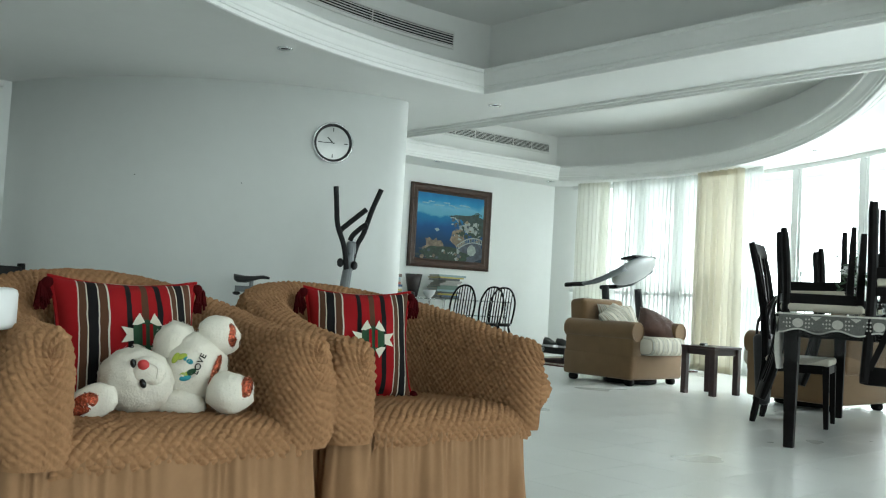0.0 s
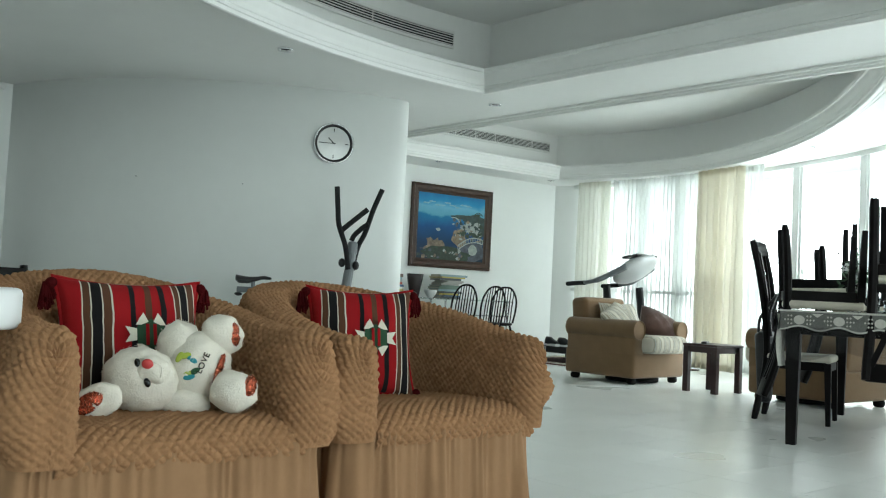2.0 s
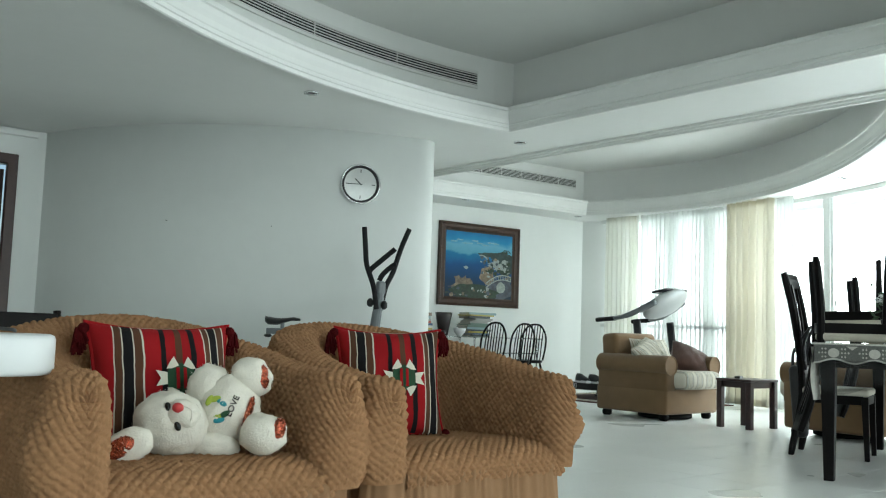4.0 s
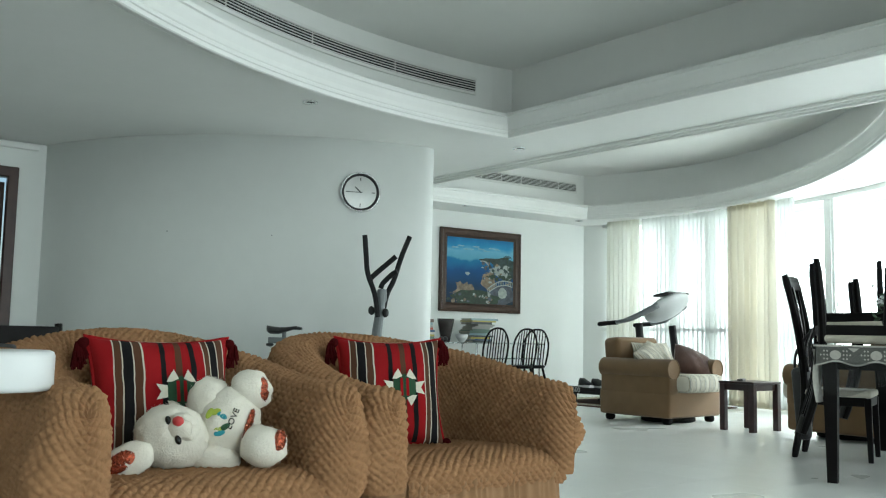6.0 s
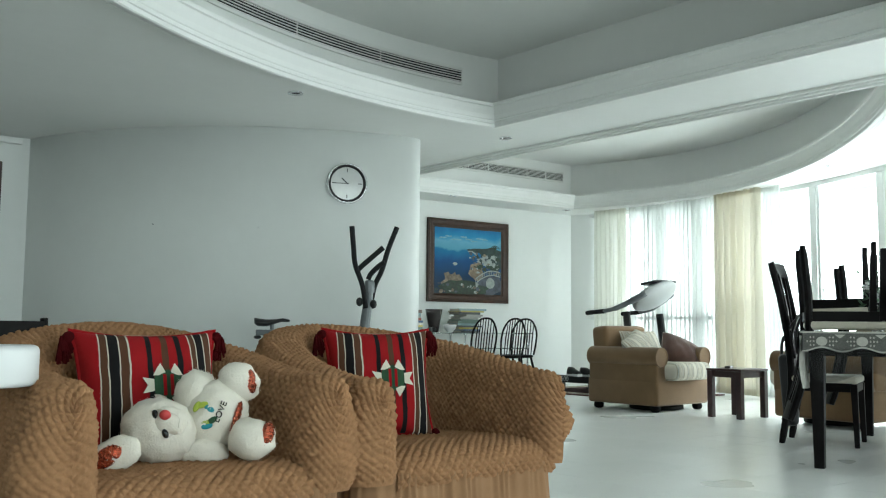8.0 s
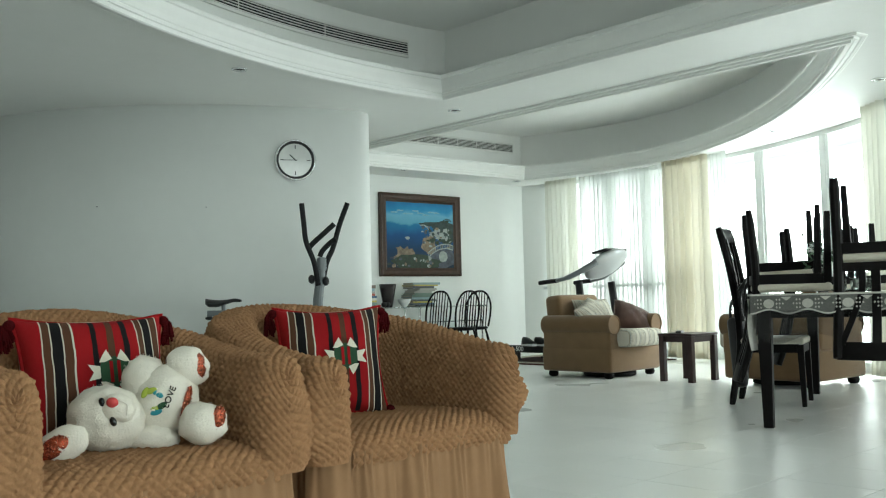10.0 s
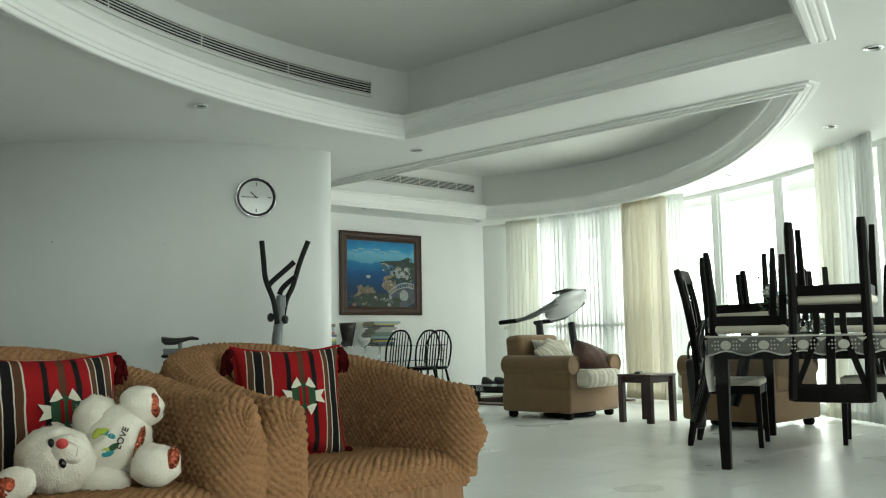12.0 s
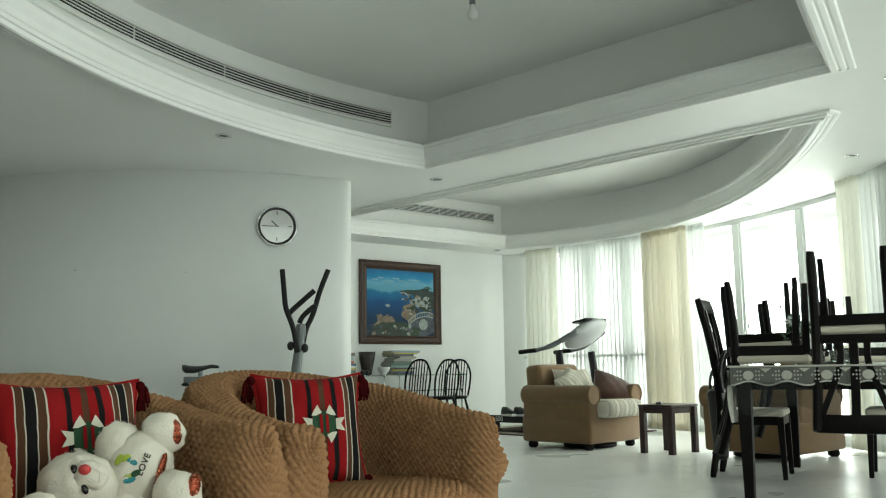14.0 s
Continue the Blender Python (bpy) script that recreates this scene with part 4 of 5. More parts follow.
def dab(name, x, y, rx, ry, mm, z, seed, rough=0.3):
    bm = bmesh.new()
    rnd = random.Random(seed)
    pts = []
    for k in range(28):
        an = 2 * math.pi * k / 28
        f = 1 + rough * (noise.noise(Vector((math.cos(an) * 2, math.sin(an) * 2, seed * 3.1))) + rnd.uniform(-0.3, 0.3))
        px, py = x + rx * f * math.cos(an), y + ry * f * math.sin(an)
        pts.append(bm.verts.new((max(-a, min(a, px)), max(-b, min(b, py)), z)))
    f = bm.faces.new(pts)
    bmesh.ops.triangulate(bm, faces=[f])
    part(name, bm, mm, art)


dab("painted_hill", 0.38, 0.13, 0.20, 0.075, P_HILL, 0.0188, 1)
dab("painted_hill", 0.16, 0.155, 0.17, 0.030, P_HILL, 0.0187, 2)
dab("painted_bush", 0.46, 0.02, 0.14, 0.14, P_HILL, 0.0190, 3)
dab("painted_rock", 0.14, -0.13, 0.12, 0.13, P_ROCK, 0.0192, 4)
dab("painted_rock", -0.30, -0.27, 0.16, 0.12, P_ROCK, 0.0192, 5, 0.5)
dab("painted_bush", -0.10, -0.36, 0.42, 0.09, P_BUSH, 0.0196, 6)
dab("painted_terrace", 0.36, -0.31, 0.24, 0.13, P_TERR, 0.0194, 7)
for k, (x, y, w, h) in enumerate(((0.22, 0.02, 0.06, 0.04), (0.34, -0.01, 0.08, 0.055), (0.43, 0.05, 0.06, 0.05), (0.28, 0.07, 0.05, 0.03), (0.46, -0.05, 0.06, 0.05))):
    dab("painted_house", x, y, w, h, P_WHITE, 0.0198 + 0.0001 * k, 20 + k, 0.25)
for k in range(7):
    dab("painted_bush", 0.16 + 0.055 * k, -0.07 + 0.02 * math.sin(k * 2.3), 0.034, 0.024, P_BUSH, 0.0205 + 0.0001 * k, 40 + k, 0.5)
rp = random.Random(8)
for k in range(70):
    x = rp.uniform(0.02, 0.54)
    y = rp.uniform(-0.16, 0.12) if k < 46 else rp.uniform(-0.42, -0.30)
    if k >= 46:
        x = rp.uniform(-0.55, 0.20)
    dab("painted_stroke", x, y, rp.uniform(0.010, 0.034), rp.uniform(0.008, 0.026), rp.choice((P_ROCK, P_BUSH, P_HILL, P_WHITE, P_TERR, P_BUSH)), 0.02035 + 0.000005 * k, 100 + k, 0.6)
for k in range(9):
    dab("painted_cloud", -0.42 + 0.085 * k, 0.30 + 0.025 * math.sin(k * 1.9), 0.055, 0.010, P_CLOUD, 0.0186, 80 + k, 0.7)
for k in range(12):                                      # surf along the shore of the bay
    an = radians(100 - 11 * k)
    dab("painted_surf", 0.03 + 0.13 * math.cos(an), 0.01 + 0.13 * math.sin(an), 0.020, 0.008, P_WHITE, 0.0191, 120 + k, 0.5)
dab("painted_cloth", 0.37, -0.28, 0.075, 0.075, P_WHITE, 0.0207, 60, 0.15)
dab("painted_boat", -0.22, -0.04, 0.035, 0.02, P_WHITE, 0.0198, 61, 0.5)
for k in range(9):
    dab("painted_flower", -0.02 + 0.016 * k, -0.345 + 0.014 * math.sin(k * 2.1), 0.009, 0.009, P_WHITE, 0.0205, 70 + k)
bm = bmesh.new()
for dz, y0 in ((0.0, -0.13), (0.0, -0.19)):
    tube(bm, [(0.12 + 0.42 * t, y0 - 0.10 * (1 - t) ** 2 + 0.035 * math.sin(math.pi * t), 0.021) for t in (k / 12 for k in range(13))], 0.007, 6, 0.3)
for k in range(15):
    t = k / 14
    y = -0.13 - 0.10 * (1 - t) ** 2 + 0.035 * math.sin(math.pi * t)
    tube(bm, [(0.12 + 0.42 * t, y, 0.021), (0.12 + 0.42 * t, y - 0.06, 0.021)], 0.004, 5, 0.3)
part("painted_balustrade", bm, P_WHITE, art)
bm = bmesh.new()
for k in range(9):
    an = radians(20 + 20 * k)
    tube(bm, smooth_line([(0.45, 0.185, 0.0212), (0.45 + 0.05 * math.cos(an), 0.195 + 0.045 * math.sin(an), 0.0212), (0.45 + 0.085 * math.cos(an), 0.18 + 0.05 * math.sin(an), 0.0212)], 4), 0.004, 5, 0.3)
tube(bm, [(0.45, 0.18, 0.021), (0.455, 0.05, 0.021)], 0.005, 6, 0.3)
part("painted_palm", bm, P_BUSH, art)


# tan club armchairs with striped seat cushions
M["ticking"] = mat("striped_ticking", (0.55, 0.52, 0.44), 0.85, var=0.06, scale=20, bump=0.3, bscale=400, spec=0.15)


def ticking():
    m = M["ticking"]
    t = m.node_tree
    b = t.nodes["Principled BSDF"]
    co, sx, wv, ra = t.nodes.new("ShaderNodeTexCoord"), t.nodes.new("ShaderNodeSeparateXYZ"), t.nodes.new("ShaderNodeMath"), t.nodes.new("ShaderNodeValToRGB")
    wv.operation = "PINGPONG"
    wv.inputs[1].default_value = 0.075
    sc = t.nodes.new("ShaderNodeMath")
    sc.operation = "DIVIDE"
    sc.inputs[1].default_value = 0.075
    t.links.new(co.outputs["Object"], sx.inputs[0])
    t.links.new(sx.outputs[0], wv.inputs[0])
    t.links.new(wv.outputs[0], sc.inputs[0])
    t.links.new(sc.outputs[0], ra.inputs[0])
    ra.color_ramp.interpolation = "CONSTANT"
    el = ra.color_ramp.elements
    el[0].position, el[0].color = 0, (0.60, 0.57, 0.49, 1)
    el[1].position, el[1].color = 0.30, (0.27, 0.24, 0.18, 1)
    for p, c in ((0.38, (0.56, 0.54, 0.47)), (0.44, (0.16, 0.19, 0.19)), (0.50, (0.56, 0.54, 0.47)), (0.62, (0.33, 0.31, 0.25)), (0.74, (0.60, 0.57, 0.49)), (0.86, (0.30, 0.26, 0.19)), (0.93, (0.60, 0.57, 0.49))):
        el.new(p).color = (*c, 1)
    t.links.new(ra.outputs[0], b.inputs["Base Color"])


ticking()


def soft_box(bm, c, s, r=0.05, puff=0.015, m=None):
    vs = box(bm, (0, 0, 0), s, r, None, 4)
    for v in vs:
        u, w = 2 * v.co.x / s[0], 2 * v.co.y / s[1]
        v.co.z += (1 if v.co.z > 0 else -1) * puff * max(0, 1 - u * u) * max(0, 1 - w * w)
    bmesh.ops.transform(bm, matrix=Matrix.Translation(c) @ (m if m is not None else Matrix()), verts=vs)


def loose_cushion(name, m, w, h, t, material, label, seed):
    c = thing(name, m, label, "cushion")
    bm = bmesh.new()
    grid(bm, pillow_grid(w, h, t, 1, 20, 0.04, seed))
    part("front", bm, material, c, "", True)
    bm = bmesh.new()
    grid(bm, [r[::-1] for r in pillow_grid(w, h, t, -1, 20, 0.04, seed + 2)])
    part("back", bm, material, c, "", True)
    return c


def club_chair(m, label):
    """Faces -y; width 0.86, depth 0.86."""
    c = thing("club_armchair", m, label, "armchair", "tan club armchairs facing each other")
    bm = bmesh.new()
    box(bm, (0, 0.0, 0.185), (0.84, 0.84, 0.25), 0.03, None, 3)
    part("base", bm, M["tan"], c, "", True)
    bm = bmesh.new()
    soft_box(bm, (0, 0.33, 0.55), (0.66, 0.20, 0.52), 0.05, 0.0, Matrix.Rotation(radians(-6), 4, "X"))
    part("backrest", bm, M["tan"], c, "", True)
    for s in (-1, 1):
        bm = bmesh.new()
        box(bm, (s * 0.345, -0.01, 0.40), (0.15, 0.82, 0.26), 0.02, None, 3)
        rr = [(s * 0.355 + 0.098 * math.cos(a), 0.515 + 0.095 * math.sin(a)) for a in (2 * math.pi * k / 24 for k in range(24))]
        grid(bm, [[(x, y, z) for x, z in rr] for y in (0.40, 0.36, -0.38, -0.415, -0.425)], close=True)
        f = bm.faces.new([bm.verts.new((x, -0.425, z)) for x, z in rr])
        arm = part("arm", bm, M["tan"], c, "rolled arm", True)
        bm = bmesh.new()
        tube(bm, [(s * 0.355 + 0.092 * math.cos(a), -0.428, 0.515 + 0.089 * math.sin(a)) for a in (2 * math.pi * k / 24 for k in range(25))], 0.006, 6)
        part("piping", bm, M["tan"], arm)
    bm = bmesh.new()
    soft_box(bm, (0, -0.185, 0.383), (0.60, 0.74, 0.165), 0.06, 0.025)
    part("seat_cushion", bm, M["ticking"], c, "seat cushion in cream and brown striped ticking", True)
    bm = bmesh.new()
    lathe(bm, ((0.24, 0.004), (0.26, 0.012), (0.26, 0.045), (0.20, 0.06)), 32, Matrix.Translation((0, -0.10, 0)))
    part("swivel_base", bm, M["dark"], c, "dark round base under the seat", True)
    for x in (-0.34, 0.34):
        for y in (-0.34, 0.34):
            bm = bmesh.new()
            lathe(bm, ((0.030, 0.0), (0.045, 0.012), (0.050, 0.035), (0.042, 0.062), (0.03, 0.068)), 16, Matrix.Translation((x, y, 0)))
            part("foot", bm, M["dark"], c, "dark turned wooden foot", True)
    return c


club_chair(pose(7.53, 5.62, 0, 0, 0, 0), "tan club armchair with striped seat cushion and loose cushions")
club_chair(pose(7.60, 3.64, 0, 0, 0, 176), "tan club armchair behind the dining table")
loose_cushion("striped_cushion", pose(7.40, 5.60, 0.575, 52, -14, 22), 0.52, 0.38, 0.10, M["ticking"], "cream striped cushion on the tan armchair", 3)
loose_cushion("striped_cushion", pose(7.60, 5.72, 0.575, 64, 0, -8), 0.50, 0.42, 0.08, M["ticking"], "cream striped cushion leaning on the chair back", 4)
loose_cushion("brown_cushion", pose(7.74, 5.37, 0.548, 52, 24, -30), 0.44, 0.34, 0.11, M["brown"], "brown plush cushion on the tan armchair", 5)

# side table with a remote control
st = thing("side_table", pose(7.43, 4.56, 0, 0, 0, -3), "small square mahogany side table between the armchairs", "table")
bm = bmesh.new()
box(bm, (0, 0, 0.425), (0.42, 0.36, 0.022), 0.005)
part("tabletop", bm, M["mahog"], st)
bm = bmesh.new()
for y in (-0.145, 0.145):
    box(bm, (0, y, 0.385), (0.33, 0.018, 0.055), 0.002)
for x in (-0.17, 0.17):
    box(bm, (x, 0, 0.385), (0.018, 0.27, 0.055), 0.002)
part("apron", bm, M["mahog"], st)
for x in (-0.18, 0.18):
    for y in (-0.15, 0.15):
        bm = bmesh.new()
        box(bm, (x, y, 0.207), (0.052, 0.052, 0.414), 0.004)
        part("leg", bm, M["mahog"], st)
bm = bmesh.new()
box(bm, (7.36, 4.60, 0.447), (0.17, 0.05, 0.02), 0.006, Matrix.Rotation(0.4, 4, "Z"))
tagged(part("remote_control", bm, M["black"]), "black remote control lying on the side table", "remote")

# treadmill on a rug
bm = bmesh.new()
box(bm, (9.05, 7.25, 0.006), (1.55, 2.10, 0.012), 0.003)
rug = tagged(part("rug", bm, M["rug"]), "dark red patterned wool rug under the treadmill", "rug")
for d in (0.10, 0.20):
    bm = bmesh.new()
    for x in (-1, 1):
        box(bm, (9.05 + x * (0.775 - d), 7.25, 0.0135), (0.03, 2.1 - 2 * d, 0.004))
    for y in (-1, 1):
        box(bm, (9.05, 7.25 + y * (1.05 - d), 0.0138), (1.55 - 2 * d, 0.03, 0.004))
    part("border", bm, M["ivory"], rug, "pale woven border line")
tm = thing("treadmill", pose(8.92, 7.15, 0), "folding grey and black treadmill with a screen hood", "treadmill")
bm = bmesh.new()
box(bm, (0, 0.05, 0.165), (0.46, 1.50, 0.03), 0.008)
part("belt", bm, M["foam"], tm, "black running belt")
for s in (-1, 1):
    bm = bmesh.new()
    box(bm, (s * 0.285, 0.05, 0.165), (0.11, 1.56, 0.085), 0.015)
    rail = part("side_rail", bm, M["black"], tm)
    bm = bmesh.new()
    box(bm, (s * 0.285, 0.60, 0.075), (0.06, 0.08, 0.10), 0.01)
    box(bm, (s * 0.285, 0.60, 0.024), (0.09, 0.12, 0.022), 0.008)
    part("foot", bm, M["black"], tm)
    bm = bmesh.new()
    tube(bm, [(s * 0.33, -0.55, 0.16), (s * 0.33, -0.50, 0.5), (s * 0.32, -0.44, 0.97)], [0.06, 0.055, 0.05], 10, 0.6)
    part("upright", bm, M["black"], tm)
    bm = bmesh.new()
    tube(bm, smooth_line([(s * 0.34, -0.14, 0.995), (s * 0.34, 0.02, 0.985), (s * 0.34, 0.14, 0.975)], 5), 0.034, 10, 0.8)
    part("handrail", bm, M["foam"], tm, "black foam handrail")
    bm = bmesh.new()
    tube(bm, smooth_line([(s * 0.24, -0.66, 1.20), (s * 0.28, -0.48, 1.11), (s * 0.33, -0.30, 1.03), (s * 0.34, -0.13, 0.996)], 5), [0.06] * 6 + [0.052] * 5 + [0.042] * 4 + [0.036], 12, 0.6)
    part("console_arm", bm, M["grey"], tm, "grey console arm", True)
bm = bmesh.new()
box(bm, (0, -0.62, 0.14), (0.62, 0.42, 0.20), 0.05, None, 3)
part("motor_hood", bm, M["black"], tm, "", True)
bm = bmesh.new()
ball(bm, (0, -0.60, 1.175), 1.0, (0.26, 0.29, 0.095), 4, Matrix.Rotation(radians(-33), 4, "X"))
console = part("console", bm, M["silver"], tm, "silver console housing", True)
bm = bmesh.new()
box(bm, (0, -0.66, 1.325), (0.40, 0.22, 0.026), 0.008, Matrix.Rotation(radians(-10), 4, "X"))
part("reading_rest", bm, M["black"], console)
bm = bmesh.new()
text_into(bm, "TDA-500", 0.085, Matrix.Translation((-0.345, 0.60, 0.165)) @ pose(0, 0, 0, 90, 0, -90), 0)
part("lettering", bm, M["white"], next(o for o in tm.children if o.name.startswith("side_rail")), "white letters TDA-500")


def shoe(m):
    s = thing("shoe", m, "black and white trainer on the treadmill deck", "shoe", "pair of trainers")
    bm = bmesh.new()
    rows = []
    for k in range(13):
        t = k / 12
        w = 0.042 * (0.75 + 0.45 * math.sin(math.pi * min(1, t * 1.05)) ** 0.6) * (1 if t < 0.93 else 0.7)
        h = 0.085 - 0.05 * max(0, (t - 0.35) / 0.65) ** 0.8
        y = 0.27 * t
        rows.append([(w * math.cos(a), y, 0.024 + max(0, h * math.sin(a))) for a in (math.pi * j / 10 for j in range(11))])
    grid(bm, rows)
    part("upper", bm, M["black"], s, "", True)
    bm = bmesh.new()
    rows = [[(w * x[0], x[1], z) for x in ((0.036, 0.0), (0.045, 0.12), (0.047, 0.2), (0.03, 0.275), (-0.03, 0.275), (-0.047, 0.2), (-0.042, 0.12), (-0.036, 0.0))] for w, z in ((1.0, 0.0), (1.08, 0.006), (1.05, 0.03))]
    grid(bm, rows, close=True)
    part("sole", bm, M["white"], s, "white rubber sole")
    return s


sh = shoe(pose(8.62, 7.62, 0.205, 0, 0, 160))
copy_thing(sh, pose(8.64, 7.44, 0.205, 0, 0, 175))

# elliptical trainer by the curved wall
el = thing("elliptical_trainer", pose(0, 0, 0), "grey elliptical trainer with black swing arms and saddle", "exercise machine")
ex = Vector((0.743, -0.669, 0))
E0 = Vector((4.253, 5.868, 0))


def at_el(u, z, d=0.0):
    return E0 + ex * u + Vector((0.669, 0.743, 0)) * d + Vector((0, 0, z))


bm = bmesh.new()
tube(bm, [at_el(-0.02, 0.10), at_el(-0.012, 0.80), at_el(0.012, 1.00), at_el(0.02, 1.10)], [0.042, 0.040, 0.036, 0.03], 12)
part("mast", bm, M["grey"], el, "grey steel mast")
bm = bmesh.new()
box(bm, at_el(0.02, 1.09), (0.075, 0.055, 0.11), 0.02, None, 3)
part("joint_cover", bm, M["grey"], el, "", True)
for nm, pts in (("swing_arm", [(0.0, 0.92, -0.06), (-0.03, 1.10, -0.07), (-0.085, 1.26, -0.10), (-0.10, 1.40, -0.11), (-0.115, 1.56, -0.11)]),
                ("swing_arm", [(0.02, 0.92, 0.06), (0.055, 1.10, 0.05), (0.11, 1.22, 0.03), (0.165, 1.40, 0.02), (0.23, 1.57, 0.02)]),
                ("grip_bar", [(-0.075, 1.22, 0.0), (-0.05, 1.25, 0.0), (0.04, 1.33, 0.0), (0.125, 1.405, 0.0)]),
                ("grip_bar", [(0.005, 1.15, 0.02), (0.03, 1.20, 0.02), (0.10, 1.265, 0.01), (0.14, 1.285, 0.0)])):
    bm = bmesh.new()
    tube(bm, smooth_line([at_el(*p) for p in pts], 6), 0.021, 10)
    part(nm, bm, M["foam"], el, "black foam-covered bar")
for u, z in ((-0.055, 0.972), (0.055, 0.955)):
    bm = bmesh.new()
    ball(bm, at_el(u, z, -0.03), 0.028, (1, 1, 1.3), 2)
    tube(bm, [at_el(u, z, -0.03), at_el(0, z - 0.01)], 0.012, 8)
    part("knob", bm, M["black"], el)
S0 = Vector((3.60, 6.20, 0))
sd = Vector((0.743, -0.669, 0))
bm = bmesh.new()
rows = []
for k in range(19):
    t = k / 18
    w = (0.085 - 0.060 * min(1, max(0, (t - 0.15) / 0.6))) * math.sin(math.pi * min(0.5, 0.08 + 3 * t)) * (1 if t < 0.92 else 0.75)
    top = 0.838 - 0.012 * math.sin(math.pi * min(1, t * 1.2)) - 0.012 * max(0, t - 0.8) * 5
    bot = 0.772 + 0.035 * min(1, max(0, (t - 0.35) / 0.4)) + 0.02 * max(0, 0.1 - t) * 10
    c = S0 + sd * (-0.135 + 0.27 * t)
    rows.append([(c.x + 0.669 * w * math.cos(a), c.y + 0.743 * w * math.cos(a), (top + bot) / 2 + (top - bot) / 2 * math.sin(a)) for a in (2 * math.pi * j / 14 for j in range(14))])
grid(bm, rows, close=True)
for r in (rows[0], rows[-1]):
    bm.faces.new([bm.verts.new(p) for p in r])
bmesh.ops.recalc_face_normals(bm, faces=bm.faces)
part("saddle", bm, M["black"], el, "black saddle", True)
bm = bmesh.new()
tube(bm, [S0 + Vector((0, 0, 0.79)), S0 + Vector((0, 0, 0.74))], 0.016, 10)
box(bm, S0 + Vector((0, 0, 0.725)), (0.24, 0.055, 0.045), 0.006, Matrix.Rotation(-0.733, 4, "Z"))
tube(bm, [S0 + Vector((0, 0, 0.71)), S0 + Vector((0.02, -0.01, 0.12))], 0.034, 12)
part("saddle_post", bm, M["grey"], el, "grey steel post")
bm = bmesh.new()
ball(bm, S0 - sd * 0.11 + Vector((0, 0, 0.69)), 0.022, (1.4, 1.4, 0.7), 2)
tube(bm, [S0 - sd * 0.11 + Vector((0, 0, 0.69)), S0 - sd * 0.11 + Vector((0, 0, 0.715))], 0.01, 8)
part("knob", bm, M["black"], el)
bm = bmesh.new()
tube(bm, [S0 + Vector((0.02, -0.01, 0.10)), E0 + Vector((-0.02, 0, 0.10))], 0.04, 10)
for q in (S0, E0):
    tube(bm, [q + Vector((0.2, 0.22, 0.05)), q + Vector((-0.2, -0.22, 0.05))], 0.05, 10)
part("base_frame", bm, M["grey"], el)
bm = bmesh.new()
mid = S0.lerp(E0, 0.62)
lathe(bm, ((0.02, -0.05), (0.22, -0.045), (0.25, 0.0), (0.22, 0.045), (0.02, 0.05)), 32, Matrix.Translation(mid + Vector((0, 0, 0.36))) @ Matrix.Rotation(-0.733, 4, "Z") @ Matrix.Rotation(radians(90), 4, "X"))
part("flywheel_cover", bm, M["black"], el, "", True)

# dark chair behind the covered armchairs
dk = thing("dark_chair", pose(1.36, 4.75, 0, 0, 0, 25), "dark wooden chair standing behind the covered armchair", "chair")
for x in (-0.19, 0.19):
    bm = bmesh.new()
    tube(bm, smooth_line([(x, 0.0, 0.0), (x, 0.02, 0.42), (x, 0.06, 0.80)], 4), 0.019, 8)
    part("back_post", bm, M["dark"], dk)
    bm = bmesh.new()
    tube(bm, [(x, -0.38, 0.0), (x, -0.38, 0.42)], 0.018, 8)
    part("leg", bm, M["dark"], dk)
bm = bmesh.new()
box(bm, (0, -0.19, 0.43), (0.43, 0.43, 0.03), 0.01)
part("seat", bm, M["dark"], dk)
bm = bmesh.new()
box(bm, (0, 0.05, 0.74), (0.36, 0.02, 0.09), 0.006)
part("top_rail", bm, M["dark"], dk)

# glass console against the wall, with books, vase and bowl
gt = thing("glass_console", pose(7.75, 8.78, 0, 0, 0, -5.7), "long glass console table on chrome legs", "table")
bm = bmesh.new()
box(bm, (0.15, 0, 0.715), (2.0, 0.40, 0.012), 0.003)
part("tabletop", bm, M["tableglass"], gt, "clear glass top")
bm = bmesh.new()
box(bm, (0.15, 0, 0.52), (1.9, 0.36, 0.010), 0.003)
part("shelf", bm, M["tableglass"], gt, "clear glass shelf")
for x in (-0.80, 0.05, 1.08):
    for y in (-0.16, 0.16):
        bm = bmesh.new()
        lathe(bm, ((0.022, 0.0), (0.014, 0.02), (0.013, 0.50), (0.024, 0.52), (0.014, 0.55), (0.013, 0.69), (0.024, 0.708)), 16, Matrix.Translation((x, y, 0)))
        part("leg", bm, M["chrome"], gt, "chrome leg", True)
rnd = random.Random(5)


def book_mat(i):
    cols = ((0.38, 0.38, 0.35), (0.06, 0.13, 0.25), (0.55, 0.45, 0.12), (0.10, 0.11, 0.12), (0.30, 0.42, 0.45), (0.45, 0.10, 0.08), (0.65, 0.64, 0.58), (0.16, 0.24, 0.20), (0.20, 0.15, 0.12))
    return mat("book_cover", cols[i % len(cols)], 0.45, var=0.1, scale=12)


BOOKS = [book_mat(i) for i in range(9)]
PAGES = mat("book_pages", (0.46, 0.44, 0.38), 0.8, var=0.1, scale=200)


